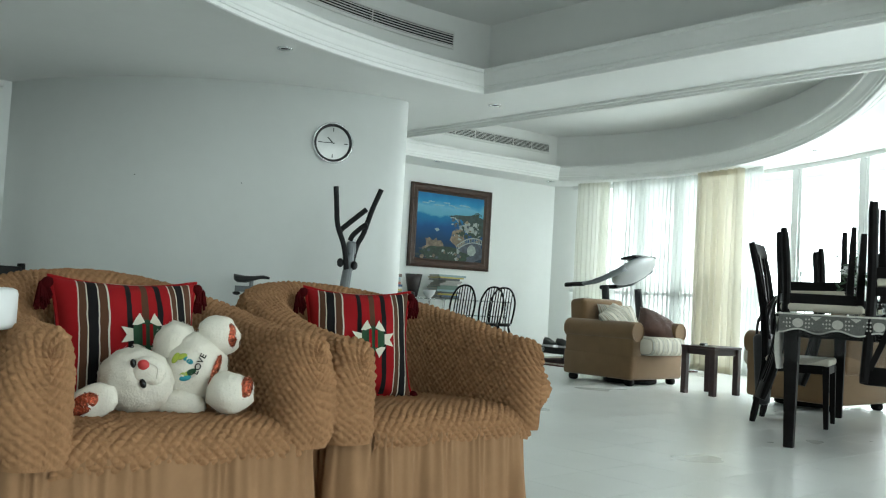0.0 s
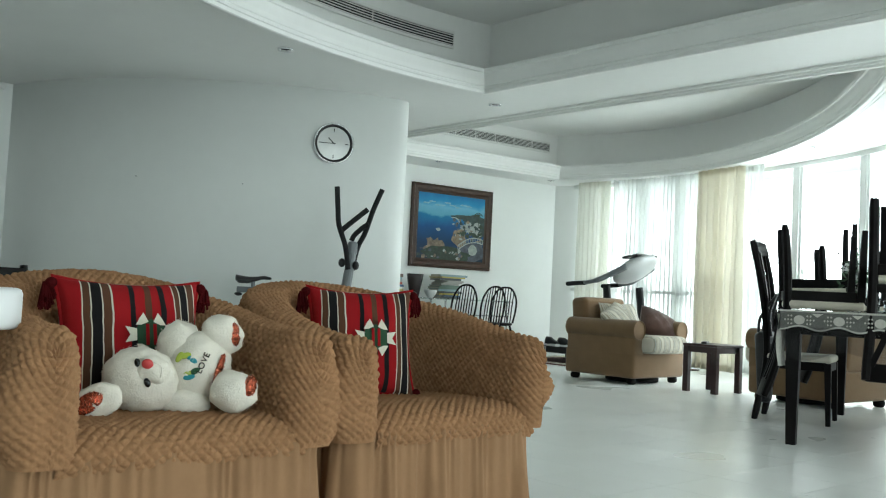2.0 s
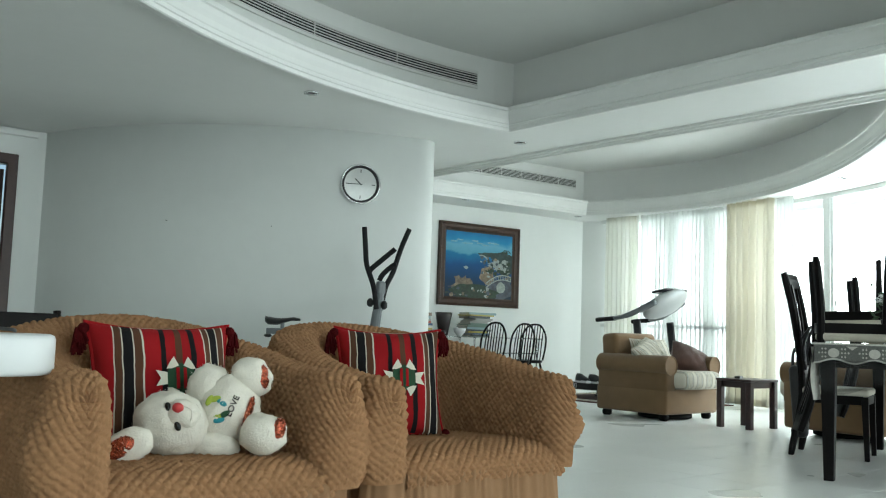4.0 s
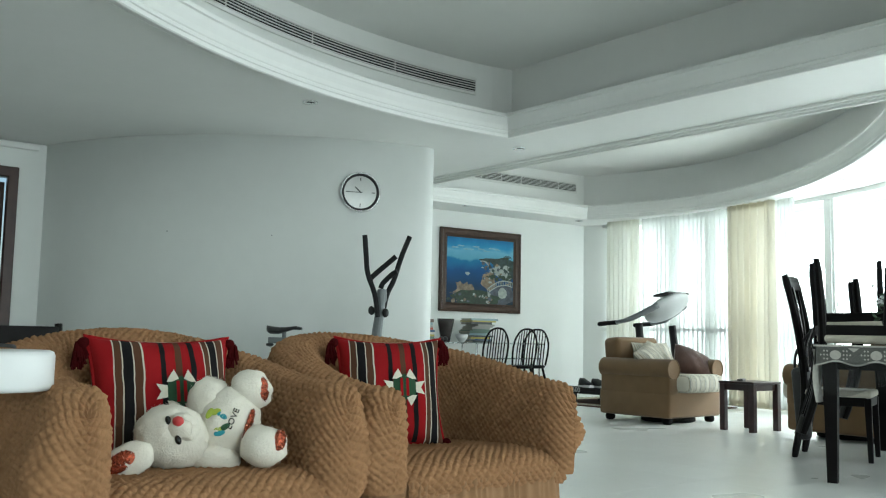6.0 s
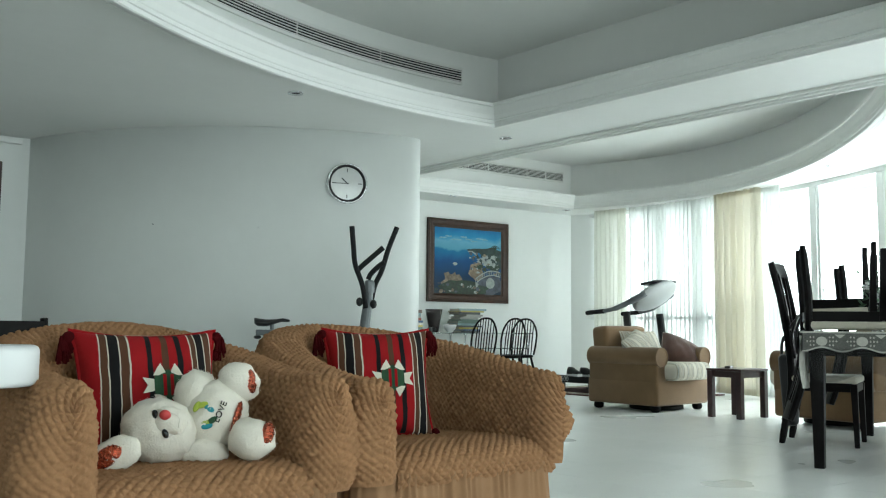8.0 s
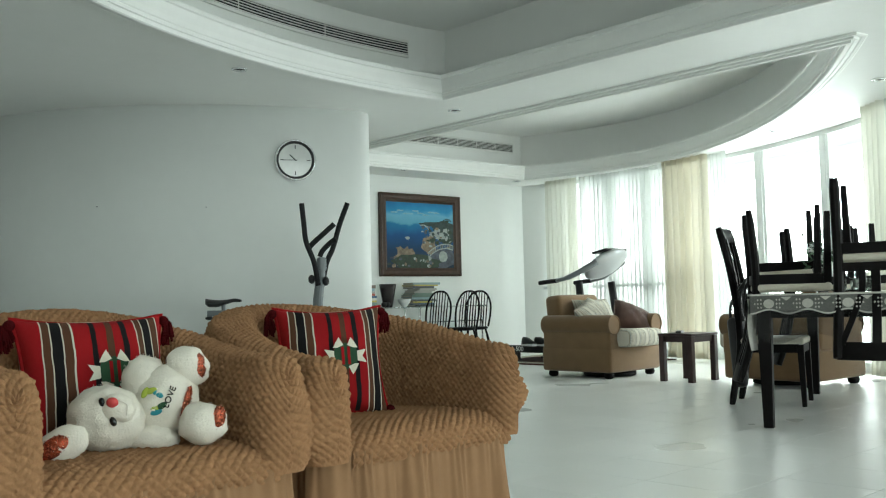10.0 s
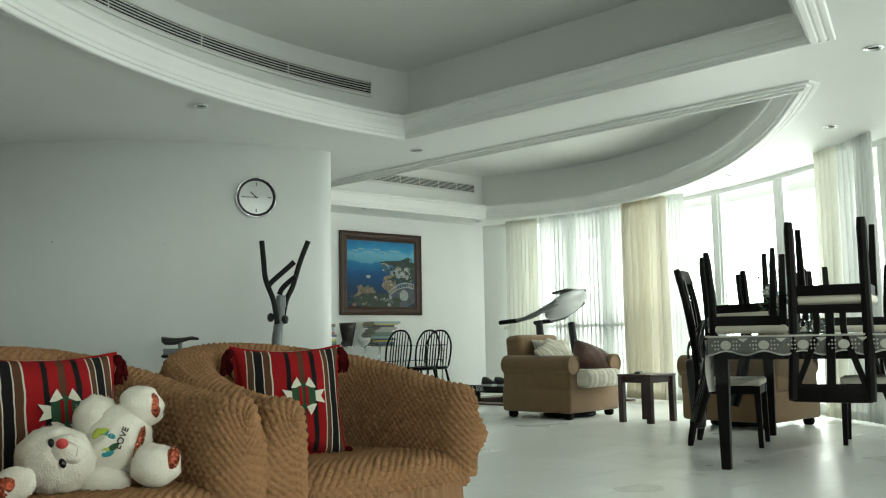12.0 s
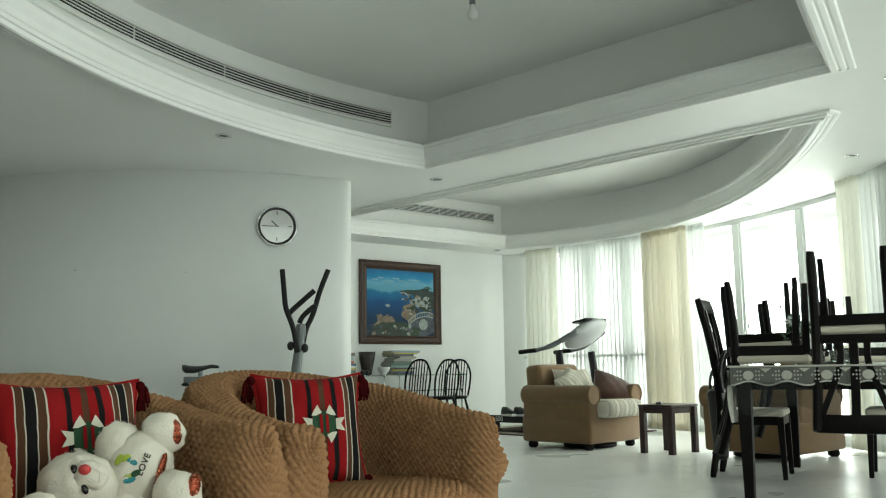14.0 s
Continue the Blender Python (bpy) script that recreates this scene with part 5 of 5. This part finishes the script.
def book(x, y, z, w, d, h, turn, i):
    b = thing("book", pose(x, y, z, 0, 0, turn), "hardback book lying in a pile on the glass console", "book", "books on the glass console")
    bm = bmesh.new()
    for zz in (0.002, h - 0.002):
        box(bm, (0, 0, zz), (w, d, 0.004), 0.001)
    box(bm, (0, -d / 2 + 0.002, h / 2), (w, 0.004, h), 0.001)
    part("cover", bm, BOOKS[i % 9], b)
    bm = bmesh.new()
    box(bm, (0, 0.004, h / 2), (w - 0.012, d - 0.014, h - 0.008))
    part("pages", bm, PAGES, b)


z = 0.7215
for k in range(13):
    h = rnd.uniform(0.016, 0.032)
    w = rnd.uniform(0.26, 0.34) if k < 11 else 0.42
    book(7.90 + rnd.uniform(-0.03, 0.03) + 0.004 * k * (k > 7), 8.76 + rnd.uniform(-0.02, 0.02), z, w, 0.24, h, -5.7 + rnd.uniform(-9, 9), k + int(rnd.random() * 4))
    z += h + 0.001
z = 0.7215
for k in range(9):
    h = rnd.uniform(0.022, 0.038)
    book(7.05 + rnd.uniform(-0.02, 0.02), 8.84, z, 0.24, 0.22, h, -5.7 + rnd.uniform(-6, 6), (k * 4 + 3))
    z += h + 0.001
vs = thing("vase", pose(7.41, 8.79, 0.7215), "tall dark smoky glass vase", "vase")
bm = bmesh.new()
lathe(bm, ((0.050, 0.0), (0.058, 0.01), (0.075, 0.10), (0.098, 0.22), (0.108, 0.29), (0.104, 0.29), (0.092, 0.22), (0.068, 0.10), (0.02, 0.02)), 32)
part("body", bm, mat("smoked_vase", (0.035, 0.028, 0.028), 0.15, var=0.2), vs, "", True)
bw = thing("bowl", pose(7.62, 8.72, 0.7215), "white porcelain bowl on the glass console", "bowl")
bm = bmesh.new()
lathe(bm, ((0.03, 0.0), (0.034, 0.006), (0.07, 0.05), (0.085, 0.10), (0.081, 0.10), (0.065, 0.05), (0.02, 0.012)), 28)
part("body", bm, M["white"], bw, "", True)
for x in (7.27, 7.33):
    gb = thing("ornament", pose(x, 8.70, 0.7215), "small dark glass ornament on the console", "ornament")
    bm = bmesh.new()
    ball(bm, (0, 0, 0.035), 0.035, (1, 1, 1), 2)
    part("body", bm, M["black"], gb, "", True)


# spindle-back chairs
def spindle_chair(m):
    c = thing("spindle_chair", m, "black hoop-backed wooden chair by the glass console", "chair", "black hoop-backed chairs")
    bm = bmesh.new()
    lathe(bm, ((0.17, 0.405), (0.205, 0.415), (0.212, 0.43), (0.20, 0.442), (0.02, 0.436)), 28)
    part("seat", bm, M["dark"], c, "", True)
    hoop = smooth_line([(-0.165, 0.14, 0.44), (-0.185, 0.17, 0.60), (-0.175, 0.20, 0.75), (-0.10, 0.225, 0.875), (0, 0.235, 0.905), (0.10, 0.225, 0.875), (0.175, 0.20, 0.75), (0.185, 0.17, 0.60), (0.165, 0.14, 0.44)], 6)
    bm = bmesh.new()
    tube(bm, hoop, 0.0125, 8)
    part("hoop", bm, M["dark"], c)
    for k in range(7):
        u = -0.12 + 0.04 * k
        topz = 0.905 - 0.04 * (u / 0.1) ** 2 - 0.02 * abs(u / 0.12) ** 4
        bm = bmesh.new()
        tube(bm, [(u, 0.15, 0.44), (u * 1.02, 0.185, 0.65), (u * 1.0, 0.23, topz)], [0.0065, 0.0085, 0.006], 7)
        part("spindle", bm, M["dark"], c)
    for x in (-1, 1):
        for y in (-1, 1):
            bm = bmesh.new()
            tube(bm, [(x * 0.20, y * 0.20, 0), (x * 0.175, y * 0.175, 0.16), (x * 0.13, y * 0.13, 0.41)], [0.012, 0.019, 0.014], 8)
            part("leg", bm, M["dark"], c)
    for x in (-1, 1):
        bm = bmesh.new()
        tube(bm, [(x * 0.178, -0.178, 0.17), (x * 0.178, 0.178, 0.17)], 0.010, 7)
        part("stretcher", bm, M["dark"], c)
    return c


wc = spindle_chair(pose(7.70, 8.33, 0, 0, 0, -78))
copy_thing(wc, pose(8.20, 8.33, 0, 0, 0, -82))
copy_thing(wc, pose(8.50, 8.40, 0, 0, 0, -74))

# bulb hanging from the coffer
pb = thing("pendant_bulb", pose(3.88, 3.60, ZC), "bare frosted bulb hanging on a short flex", "ceiling light")
bm = bmesh.new()
tube(bm, [(0, 0, 0), (0, 0, -0.02)], 0.03, 14)
tube(bm, [(0, 0, -0.02), (0, 0, -0.045)], 0.005, 6)
tube(bm, [(0, 0, -0.04), (0, 0, -0.085)], 0.019, 12)
part("holder", bm, M["grey"], pb)
bm = bmesh.new()
lathe(bm, ((0.014, 0.0), (0.018, -0.02), (0.031, -0.05), (0.033, -0.07), (0.024, -0.09), (0.004, -0.098)), 20, Matrix.Translation((0, 0, -0.08)))
part("bulb", bm, M["lampglass"], pb, "frosted glass bulb", True)

# dining table with lace cloth
TX0, TX1, TY0, TY1, TZ = 0.0, 2.10, -1.25, 0.0, 0.765
DT = pose(4.93, 2.69, 0, 0, 0, 17)
DTT = DT @ pose(0.016, -0.078, 0)
dt = thing("dining_table", DTT, "long dark wooden dining table covered with lace", "table")
bm = bmesh.new()
box(bm, ((TX0 + TX1) / 2, (TY0 + TY1) / 2, TZ - 0.022), (TX1 - TX0, TY1 - TY0, 0.04), 0.006)
part("tabletop", bm, M["dark"], dt)
bm = bmesh.new()
for y in (TY0 + 0.05, TY1 - 0.05):
    box(bm, ((TX0 + TX1) / 2, y, TZ - 0.088), (TX1 - TX0 - 0.16, 0.025, 0.09), 0.003)
for x in (TX0 + 0.05, TX1 - 0.05):
    box(bm, (x, (TY0 + TY1) / 2, TZ - 0.088), (0.025, TY1 - TY0 - 0.16, 0.09), 0.003)
part("apron", bm, M["dark"], dt)
for x in (TX0 + 0.06, TX1 - 0.07):
    for y in (TY0 + 0.06, TY1 - 0.06):
        bm = bmesh.new()
        vs = box(bm, (x, y, TZ / 2 - 0.022), (0.082, 0.082, TZ - 0.044), 0.004)
        for v in vs:
            if v.co.z < 0.2:
                v.co.x, v.co.y = x + (v.co.x - x) * 0.66, y + (v.co.y - y) * 0.66
        part("leg", bm, M["dark"], dt)

tc = thing("tablecloth", DTT, "ivory lace tablecloth with scalloped border over dark cloth", "tablecloth")
bm = bmesh.new()
box(bm, ((TX0 + TX1) / 2, (TY0 + TY1) / 2, TZ + 0.004), (TX1 - TX0 + 0.012, TY1 - TY0 + 0.012, 0.004), 0.001)
part("top_cloth", bm, M["lace"], tc)


def lace_edge(a, b, seed):
    """A hanging border with scallops: dark net ground with ivory medallions, diamonds and hems on it."""
    a, b = Vector((*a, 0)), Vector((*b, 0))
    d = (b - a).normalized()
    n = Vector((d.y, -d.x, 0))
    L, step = (b - a).length, 0.21
    cnt = max(1, round(L / step))
    step = L / cnt

    def drop(s):
        return 0.105 + 0.012 * math.cos(2 * math.pi * s / step)
    bm = bmesh.new()
    ss = [L * k / (cnt * 12) for k in range(cnt * 12 + 1)]
    fold = [0.010 + 0.006 * math.sin(s * 17 + seed) for s in ss]
    grid(bm, [[a + d * s + n * (o * f) + Vector((0, 0, TZ + 0.006 - drop(s) * f)) for s, o in zip(ss, fold)] for f in (0, 0.35, 0.7, 1.0)])
    part("border_ground", bm, M["net"], tc, "dark openwork net")

    def ribbon(zs, w, name):
        bm = bmesh.new()
        rows = [[a + d * s + n * (0.014 + 0.006 * math.sin(s * 17 + seed)) + Vector((0, 0, TZ + 0.006 - zf(s) + e)) for s in ss] for zf in (zs,) for e in (w / 2, -w / 2)]
        grid(bm, rows)
        part(name, bm, M["lace"], tc)
    ribbon(lambda s: 0.006, 0.010, "hem")
    ribbon(lambda s: drop(s) - 0.004, 0.009, "hem")

    def flat(name, s, z, pts):
        bm = bmesh.new()
        f = bm.faces.new([bm.verts.new(a + d * (s + u) + n * (0.018 + 0.006 * math.sin(s * 17 + seed)) + Vector((0, 0, z + v))) for u, v in pts])
        part(name, bm, M["lace"], tc)
    for k in range(cnt):
        s = step * (k + 0.5)
        z = TZ + 0.006 - 0.056
        flat("medallion", s, z, [(0.030 * math.cos(t), 0.026 * math.sin(t)) for t in (2 * math.pi * j / 16 for j in range(16))])
        for q in (-1, 1):
            for r in range(3):
                u = q * (0.042 + 0.017 * r)
                for v in (-0.022, 0.0, 0.022):
                    if abs(v) * 2 + 0.017 * r < 0.07:
                        flat("diamond", s + u, z + v, [(0.006, 0), (0, 0.007), (-0.006, 0), (0, -0.007)])
        flat("corner_leaf", s + step / 2 - 0.01 if k < cnt - 1 else s, z + 0.03, [(0.03, 0.008), (-0.03, 0.008), (0, -0.014)])


lace_edge((TX0 - 0.006, TY1 + 0.004), (TX0 - 0.006, TY0), 1)
lace_edge((TX1, TY1 + 0.006), (TX0 - 0.004, TY1 + 0.006), 2)
bm = bmesh.new()
rows = []
for k in range(8):
    f = k / 7
    rows.append([Vector((TX0 + 0.02 + 0.05 * j / 5 * (1 + f), TY1 + 0.012 + 0.02 * math.sin(2 * j + 3 * f), TZ - 0.02 - 0.30 * f)) for j in range(6)])
grid(bm, rows)
part("corner_fall", bm, M["lace"], tc, "lace corner hanging down", True)
bm = bmesh.new()
rows = []
for k in range(6):
    f = k / 5
    rows.append([Vector((TX0 - 0.012 - 0.01 * math.sin(5 * s + 4 * f), TY1 - 0.02 - 0.62 * s, TZ - 0.09 - (0.16 + 0.03 * math.sin(9 * s)) * f)) for s in (j / 20 for j in range(21))])
grid(bm, rows)
part("plastic_cover", bm, M["film"], tc, "clear plastic sheet hanging over the edge", True)


# dining chairs: one upright, the others turned over on the table
def dining_chair(m, label, H=1.00, splay=0.222):
    """Faces -y, seat 0.45 m, back 1.12 m."""
    c = thing("dining_chair", m, label, "chair", "dark wooden dining chairs")
    for x in (-1, 1):
        bm = bmesh.new()
        vs = box(bm, (x * 0.195, -0.20, 0.21), (0.045, 0.045, 0.42), 0.004)
        for v in vs:
            if v.co.z < 0.1:
                v.co.x, v.co.y = x * 0.195 + (v.co.x - x * 0.195) * 0.68 + x * 0.012, -0.20 + (v.co.y + 0.20) * 0.68 - 0.012
        part("front_leg", bm, M["dark"], c)
        bm = bmesh.new()
        tube(bm, smooth_line([(x * 0.19, splay, 0.0), (x * 0.19, 0.5 * (splay + 0.2) - 0.005, 0.22), (x * 0.19, 0.20, 0.42), (x * 0.192, 0.213, 0.42 + 0.33 * (H - 0.42)), (x * 0.195, 0.255, 0.42 + 0.68 * (H - 0.42)), (x * 0.197, 0.315, H)], 4), [0.019] + [0.024] * 19 + [0.021], 8, 1.15)
        part("back_leg", bm, M["dark"], c, "back leg and post in one curve")
    bm = bmesh.new()
    box(bm, (0, -0.205, 0.395), (0.36, 0.024, 0.06), 0.003)
    box(bm, (0, 0.20, 0.395), (0.36, 0.024, 0.06), 0.003)
    for x in (-1, 1):
        box(bm, (x * 0.195, 0, 0.395), (0.024, 0.38, 0.06), 0.003)
    part("seat_frame", bm, M["dark"], c)
    bm = bmesh.new()
    soft_box(bm, (0, -0.01, 0.445), (0.43, 0.43, 0.05), 0.02, 0.012)
    part("seat", bm, M["cream"], c, "padded cream seat", True)
    bm = bmesh.new()
    rows = [[(-0.20 + 0.4 * k / 10, y + 0.03 * math.sin(math.pi * k / 10), z) for k in range(11)] for y, z in ((0.288, H - 0.09), (0.318, H + 0.005), (0.296, H + 0.01), (0.266, H - 0.085))]
    grid(bm, rows + rows[:1])
    part("top_rail", bm, M["dark"], c, "", True)
    bm = bmesh.new()
    box(bm, (0, 0.205, 0.50), (0.36, 0.022, 0.05), 0.003)
    part("lower_rail", bm, M["dark"], c)
    for x, w, bow in ((-0.085, 0.034, -0.092), (0, 0.045, 0), (0.085, 0.034, 0.092)):
        bm = bmesh.new()
        line = smooth_line([(x * 0.8, 0.21, 0.51), (x * 0.85, 0.225, 0.51 + 0.3 * (H - 0.58)), (x + bow * 0.35, 0.25, 0.51 + 0.62 * (H - 0.58)), (x + bow, 0.30, H - 0.07)], 5)
        grid(bm, [[(p.x - w / 2, p.y - 0.008, p.z), (p.x + w / 2, p.y - 0.008, p.z), (p.x + w / 2, p.y + 0.008, p.z), (p.x - w / 2, p.y + 0.008, p.z)] for p in line], close=True)
        part("splat", bm, M["dark"], c, "curved back splat")
    return c


dining_chair(DT @ pose(1.37, 0.04, 0, 0, 0, 2), "tall dark dining chair with cream seat tucked under the table", 1.25, 0.27)
ch = dining_chair(DT @ pose(1.72, -0.90, 0, 0, 0, 180), "dark dining chair standing upright at the table side")
FLIP = pose(0, 0, 0.475, 180, 0, 0)


def turned_over(x, y, z, yaw, tilt, label):
    return tagged(copy_thing(ch, DT @ pose(x, y, z, tilt, 0, yaw) @ FLIP), label)


turned_over(0.45, -0.215, TZ + 0.012, 195, 0, "dining chair turned upside down on the lace cloth")
turned_over(1.17, -0.09, TZ + 0.11, 195, 2, "dining chair turned upside down, propped a little higher")
turned_over(0.24, -0.75, TZ + 0.17, -93, 0, "dining chair upside down, back hanging below the table edge")
turned_over(1.88, -0.74, TZ + 0.012, 20, 0, "dark dining chair upside down on the far table half")
turned_over(1.86, -0.21, TZ + 0.012, 194, 0, "dark dining chair upside down near the table end")

# flowers in a glass vase on the table
fv = thing("flower_vase", DT @ pose(0.86, -0.36, TZ + 0.008), "glass vase of white flowers and dark leaves", "vase")
bm = bmesh.new()
lathe(bm, ((0.035, 0.0), (0.045, 0.01), (0.040, 0.08), (0.055, 0.16), (0.052, 0.16), (0.036, 0.08), (0.02, 0.012)), 24)
part("body", bm, M["glass"], fv, "", True)
rnd = random.Random(11)
for k in range(60):
    bm = bmesh.new()
    c = Vector((rnd.gauss(0, 0.045), rnd.gauss(0, 0.045), 0.23 + rnd.gauss(0, 0.055)))
    t = Matrix.Translation(c) @ Euler((rnd.uniform(0, 6), rnd.uniform(0, 6), rnd.uniform(0, 6))).to_matrix().to_4x4()
    if k % 4:
        grid(bm, [[t @ Vector((u * 0.012 * math.sin(math.pi * min(0.98, v + 0.08)), 0.055 * v, 0.006 * u * u)) for u in (-1, 0, 1)] for v in (0, 0.3, 0.6, 1.0)])
        part("leaf", bm, M["leaf"], fv)
    else:
        for q in range(5):
            r = t @ Matrix.Rotation(q * 1.257, 4, "Z")
            grid(bm, [[r @ Vector((0.004 + 0.024 * v, u * 0.010 * math.sin(math.pi * (v * 0.8 + 0.15)), 0.008 * v)) for u in (-1, 0, 1)] for v in (0, 0.5, 1.0)])
        part("flower", bm, M["petal"], fv)
tr = thing("crystal_tray", DT @ pose(1.28, -0.52, TZ + 0.008), "crystal tray with small glasses on the lace", "tray")
bm = bmesh.new()
lathe(bm, ((0.12, 0.0), (0.15, 0.008), (0.155, 0.02), (0.15, 0.02), (0.02, 0.008)), 28)
part("tray", bm, M["tableglass"], tr, "", True)
for k in range(4):
    bm = bmesh.new()
    lathe(bm, ((0.02, 0.0), (0.026, 0.004), (0.03, 0.08), (0.028, 0.08), (0.015, 0.01)), 16, Matrix.Translation((0.08 * math.cos(k * 1.6), 0.08 * math.sin(k * 1.6), 0.012)))
    part("tumbler", bm, M["glass"], tr, "", True)

# black bag hanging on the upright chair
bg = thing("shoulder_bag", DT @ pose(1.42, 0.285, 0.0, 0, 0, 4), "black leather bag hanging from the chair back", "bag")
bm = bmesh.new()
vs = box(bm, (0, 0, 0.36), (0.34, 0.10, 0.50), 0.035, None, 3)
for v in vs:
    v.co.y += 0.018 * math.sin(v.co.x * 14) * math.sin(v.co.z * 9)
    v.co.x *= 1 + 0.10 * (0.6 - v.co.z)
bag_body = part("body", bm, M["bag"], bg, "", True)
for y in (-0.045, 0.045):
    bm = bmesh.new()
    tube(bm, smooth_line([(-0.11, y, 0.58), (-0.12, y * 0.6, 0.72), (-0.08, -0.06, 0.86), (0.06, -0.06, 0.87), (0.11, y * 0.6, 0.72), (0.11, y, 0.58)], 6), 0.011, 7)
    part("strap", bm, M["bag"], bag_body)
bm = bmesh.new()
tube(bm, [(-0.225 + 0.018 * math.cos(a), -0.02, 0.22 + 0.03 * math.sin(a)) for a in (2 * math.pi * k / 12 for k in range(13))], 0.004, 6)
part("buckle", bm, M["chrome"], bag_body, "metal buckle")

# low red pouf on the floor beside the camera's place
pf = thing("pouf", pose(2.32, 0.47, 0), "round red leather pouf on the floor", "pouf")
bm = bmesh.new()
lathe(bm, ((0.20, 0.0), (0.25, 0.02), (0.28, 0.12), (0.275, 0.26), (0.24, 0.33), (0.12, 0.355), (0.01, 0.358)), 40)
part("body", bm, M["redpouf"], pf, "", True)
bm = bmesh.new()
lathe(bm, ((0.03, 0.352), (0.03, 0.362), (0.02, 0.368), (0.002, 0.37)), 20)
part("button", bm, M["redpouf"], pf, "", True)


# floor tiles, 0.4 m square, each with its own bevelled edge
def tile_mat():
    """Pale glazed tile: slight tone change from tile to tile, cloudy glaze and faint smears in the gloss."""
    m = bpy.data.materials.new("white_porcelain_tile")
    m.use_nodes = True
    t = m.node_tree
    b = t.nodes["Principled BSDF"]
    b.inputs["Specular IOR Level"].default_value = 0.55
    geo, oi, tone, mul = t.nodes.new("ShaderNodeNewGeometry"), t.nodes.new("ShaderNodeObjectInfo"), t.nodes.new("ShaderNodeMapRange"), t.nodes.new("ShaderNodeMix")
    cloud, smear, ra, rr = t.nodes.new("ShaderNodeTexNoise"), t.nodes.new("ShaderNodeTexNoise"), t.nodes.new("ShaderNodeValToRGB"), t.nodes.new("ShaderNodeMapRange")
    cloud.inputs["Scale"].default_value, cloud.inputs["Detail"].default_value = 2.0, 3
    smear.inputs["Scale"].default_value, smear.inputs["Detail"].default_value = 1.3, 2
    for n in (cloud, smear):
        t.links.new(geo.outputs["Position"], n.inputs["Vector"])
    ra.color_ramp.elements[0].position, ra.color_ramp.elements[1].position = 0.3, 0.7
    ra.color_ramp.elements[0].color, ra.color_ramp.elements[1].color = (0.775, 0.785, 0.765, 1), (0.805, 0.815, 0.795, 1)
    t.links.new(cloud.outputs["Fac"], ra.inputs[0])
    tone.inputs[3].default_value, tone.inputs[4].default_value = 0.965, 1.0
    t.links.new(oi.outputs["Random"], tone.inputs[0])
    mul.data_type, mul.blend_type = "RGBA", "MULTIPLY"
    mul.inputs[0].default_value = 1.0
    t.links.new(ra.outputs[0], mul.inputs[6])
    t.links.new(tone.outputs[0], mul.inputs[7])
    t.links.new(mul.outputs[2], b.inputs["Base Color"])
    rr.inputs[1].default_value, rr.inputs[2].default_value, rr.inputs[3].default_value, rr.inputs[4].default_value = 0.3, 0.7, 0.27, 0.34
    t.links.new(smear.outputs["Fac"], rr.inputs[0])
    t.links.new(rr.outputs[0], b.inputs["Roughness"])
    return m


TILE = 0.4
TM = tile_mat()


def tile_verts(x, y, h=TILE / 2 - 0.0010):
    lo = [(x + sx * h, y + sy * h, -0.006) for sx, sy in ((-1, -1), (1, -1), (1, 1), (-1, 1))]
    mi = [(x + sx * h, y + sy * h, -0.0001) for sx, sy in ((-1, -1), (1, -1), (1, 1), (-1, 1))]
    g = h - 0.0007
    return lo + mi + [(x + sx * g, y + sy * g, 0.0) for sx, sy in ((-1, -1), (1, -1), (1, 1), (-1, 1))]


TF = [(k, (k + 1) % 4, 4 + (k + 1) % 4, 4 + k) for k in range(4)] + [(4 + k, 4 + (k + 1) % 4, 8 + (k + 1) % 4, 8 + k) for k in range(4)] + [(8, 9, 10, 11)]
one = bpy.data.meshes.new("floor_tile")
one.from_pydata(tile_verts(0, 0), [], TF)
one.materials.append(TM)
verts, faces = [], []
for i in range(-17, 20):
    for j in range(-16, 19):
        x, y = 3.50 + TILE * i, 2.45 + TILE * j
        if 2.0 < x < 8.8 and 0.6 < y < 7.4:
            ob = new("floor_tile", one)
            ob.location = (x, y, 0)
            ob.parent = floor
        else:
            n = len(verts)
            verts += tile_verts(x, y)
            faces += [tuple(n + k for k in f) for f in TF]
rest = bpy.data.meshes.new("floor_tile_field")
rest.from_pydata(verts, [], faces)
rest.materials.append(TM)
field = new("floor_tile_field", rest)
field.parent = floor
tagged(field, "", "", "", "stuff")
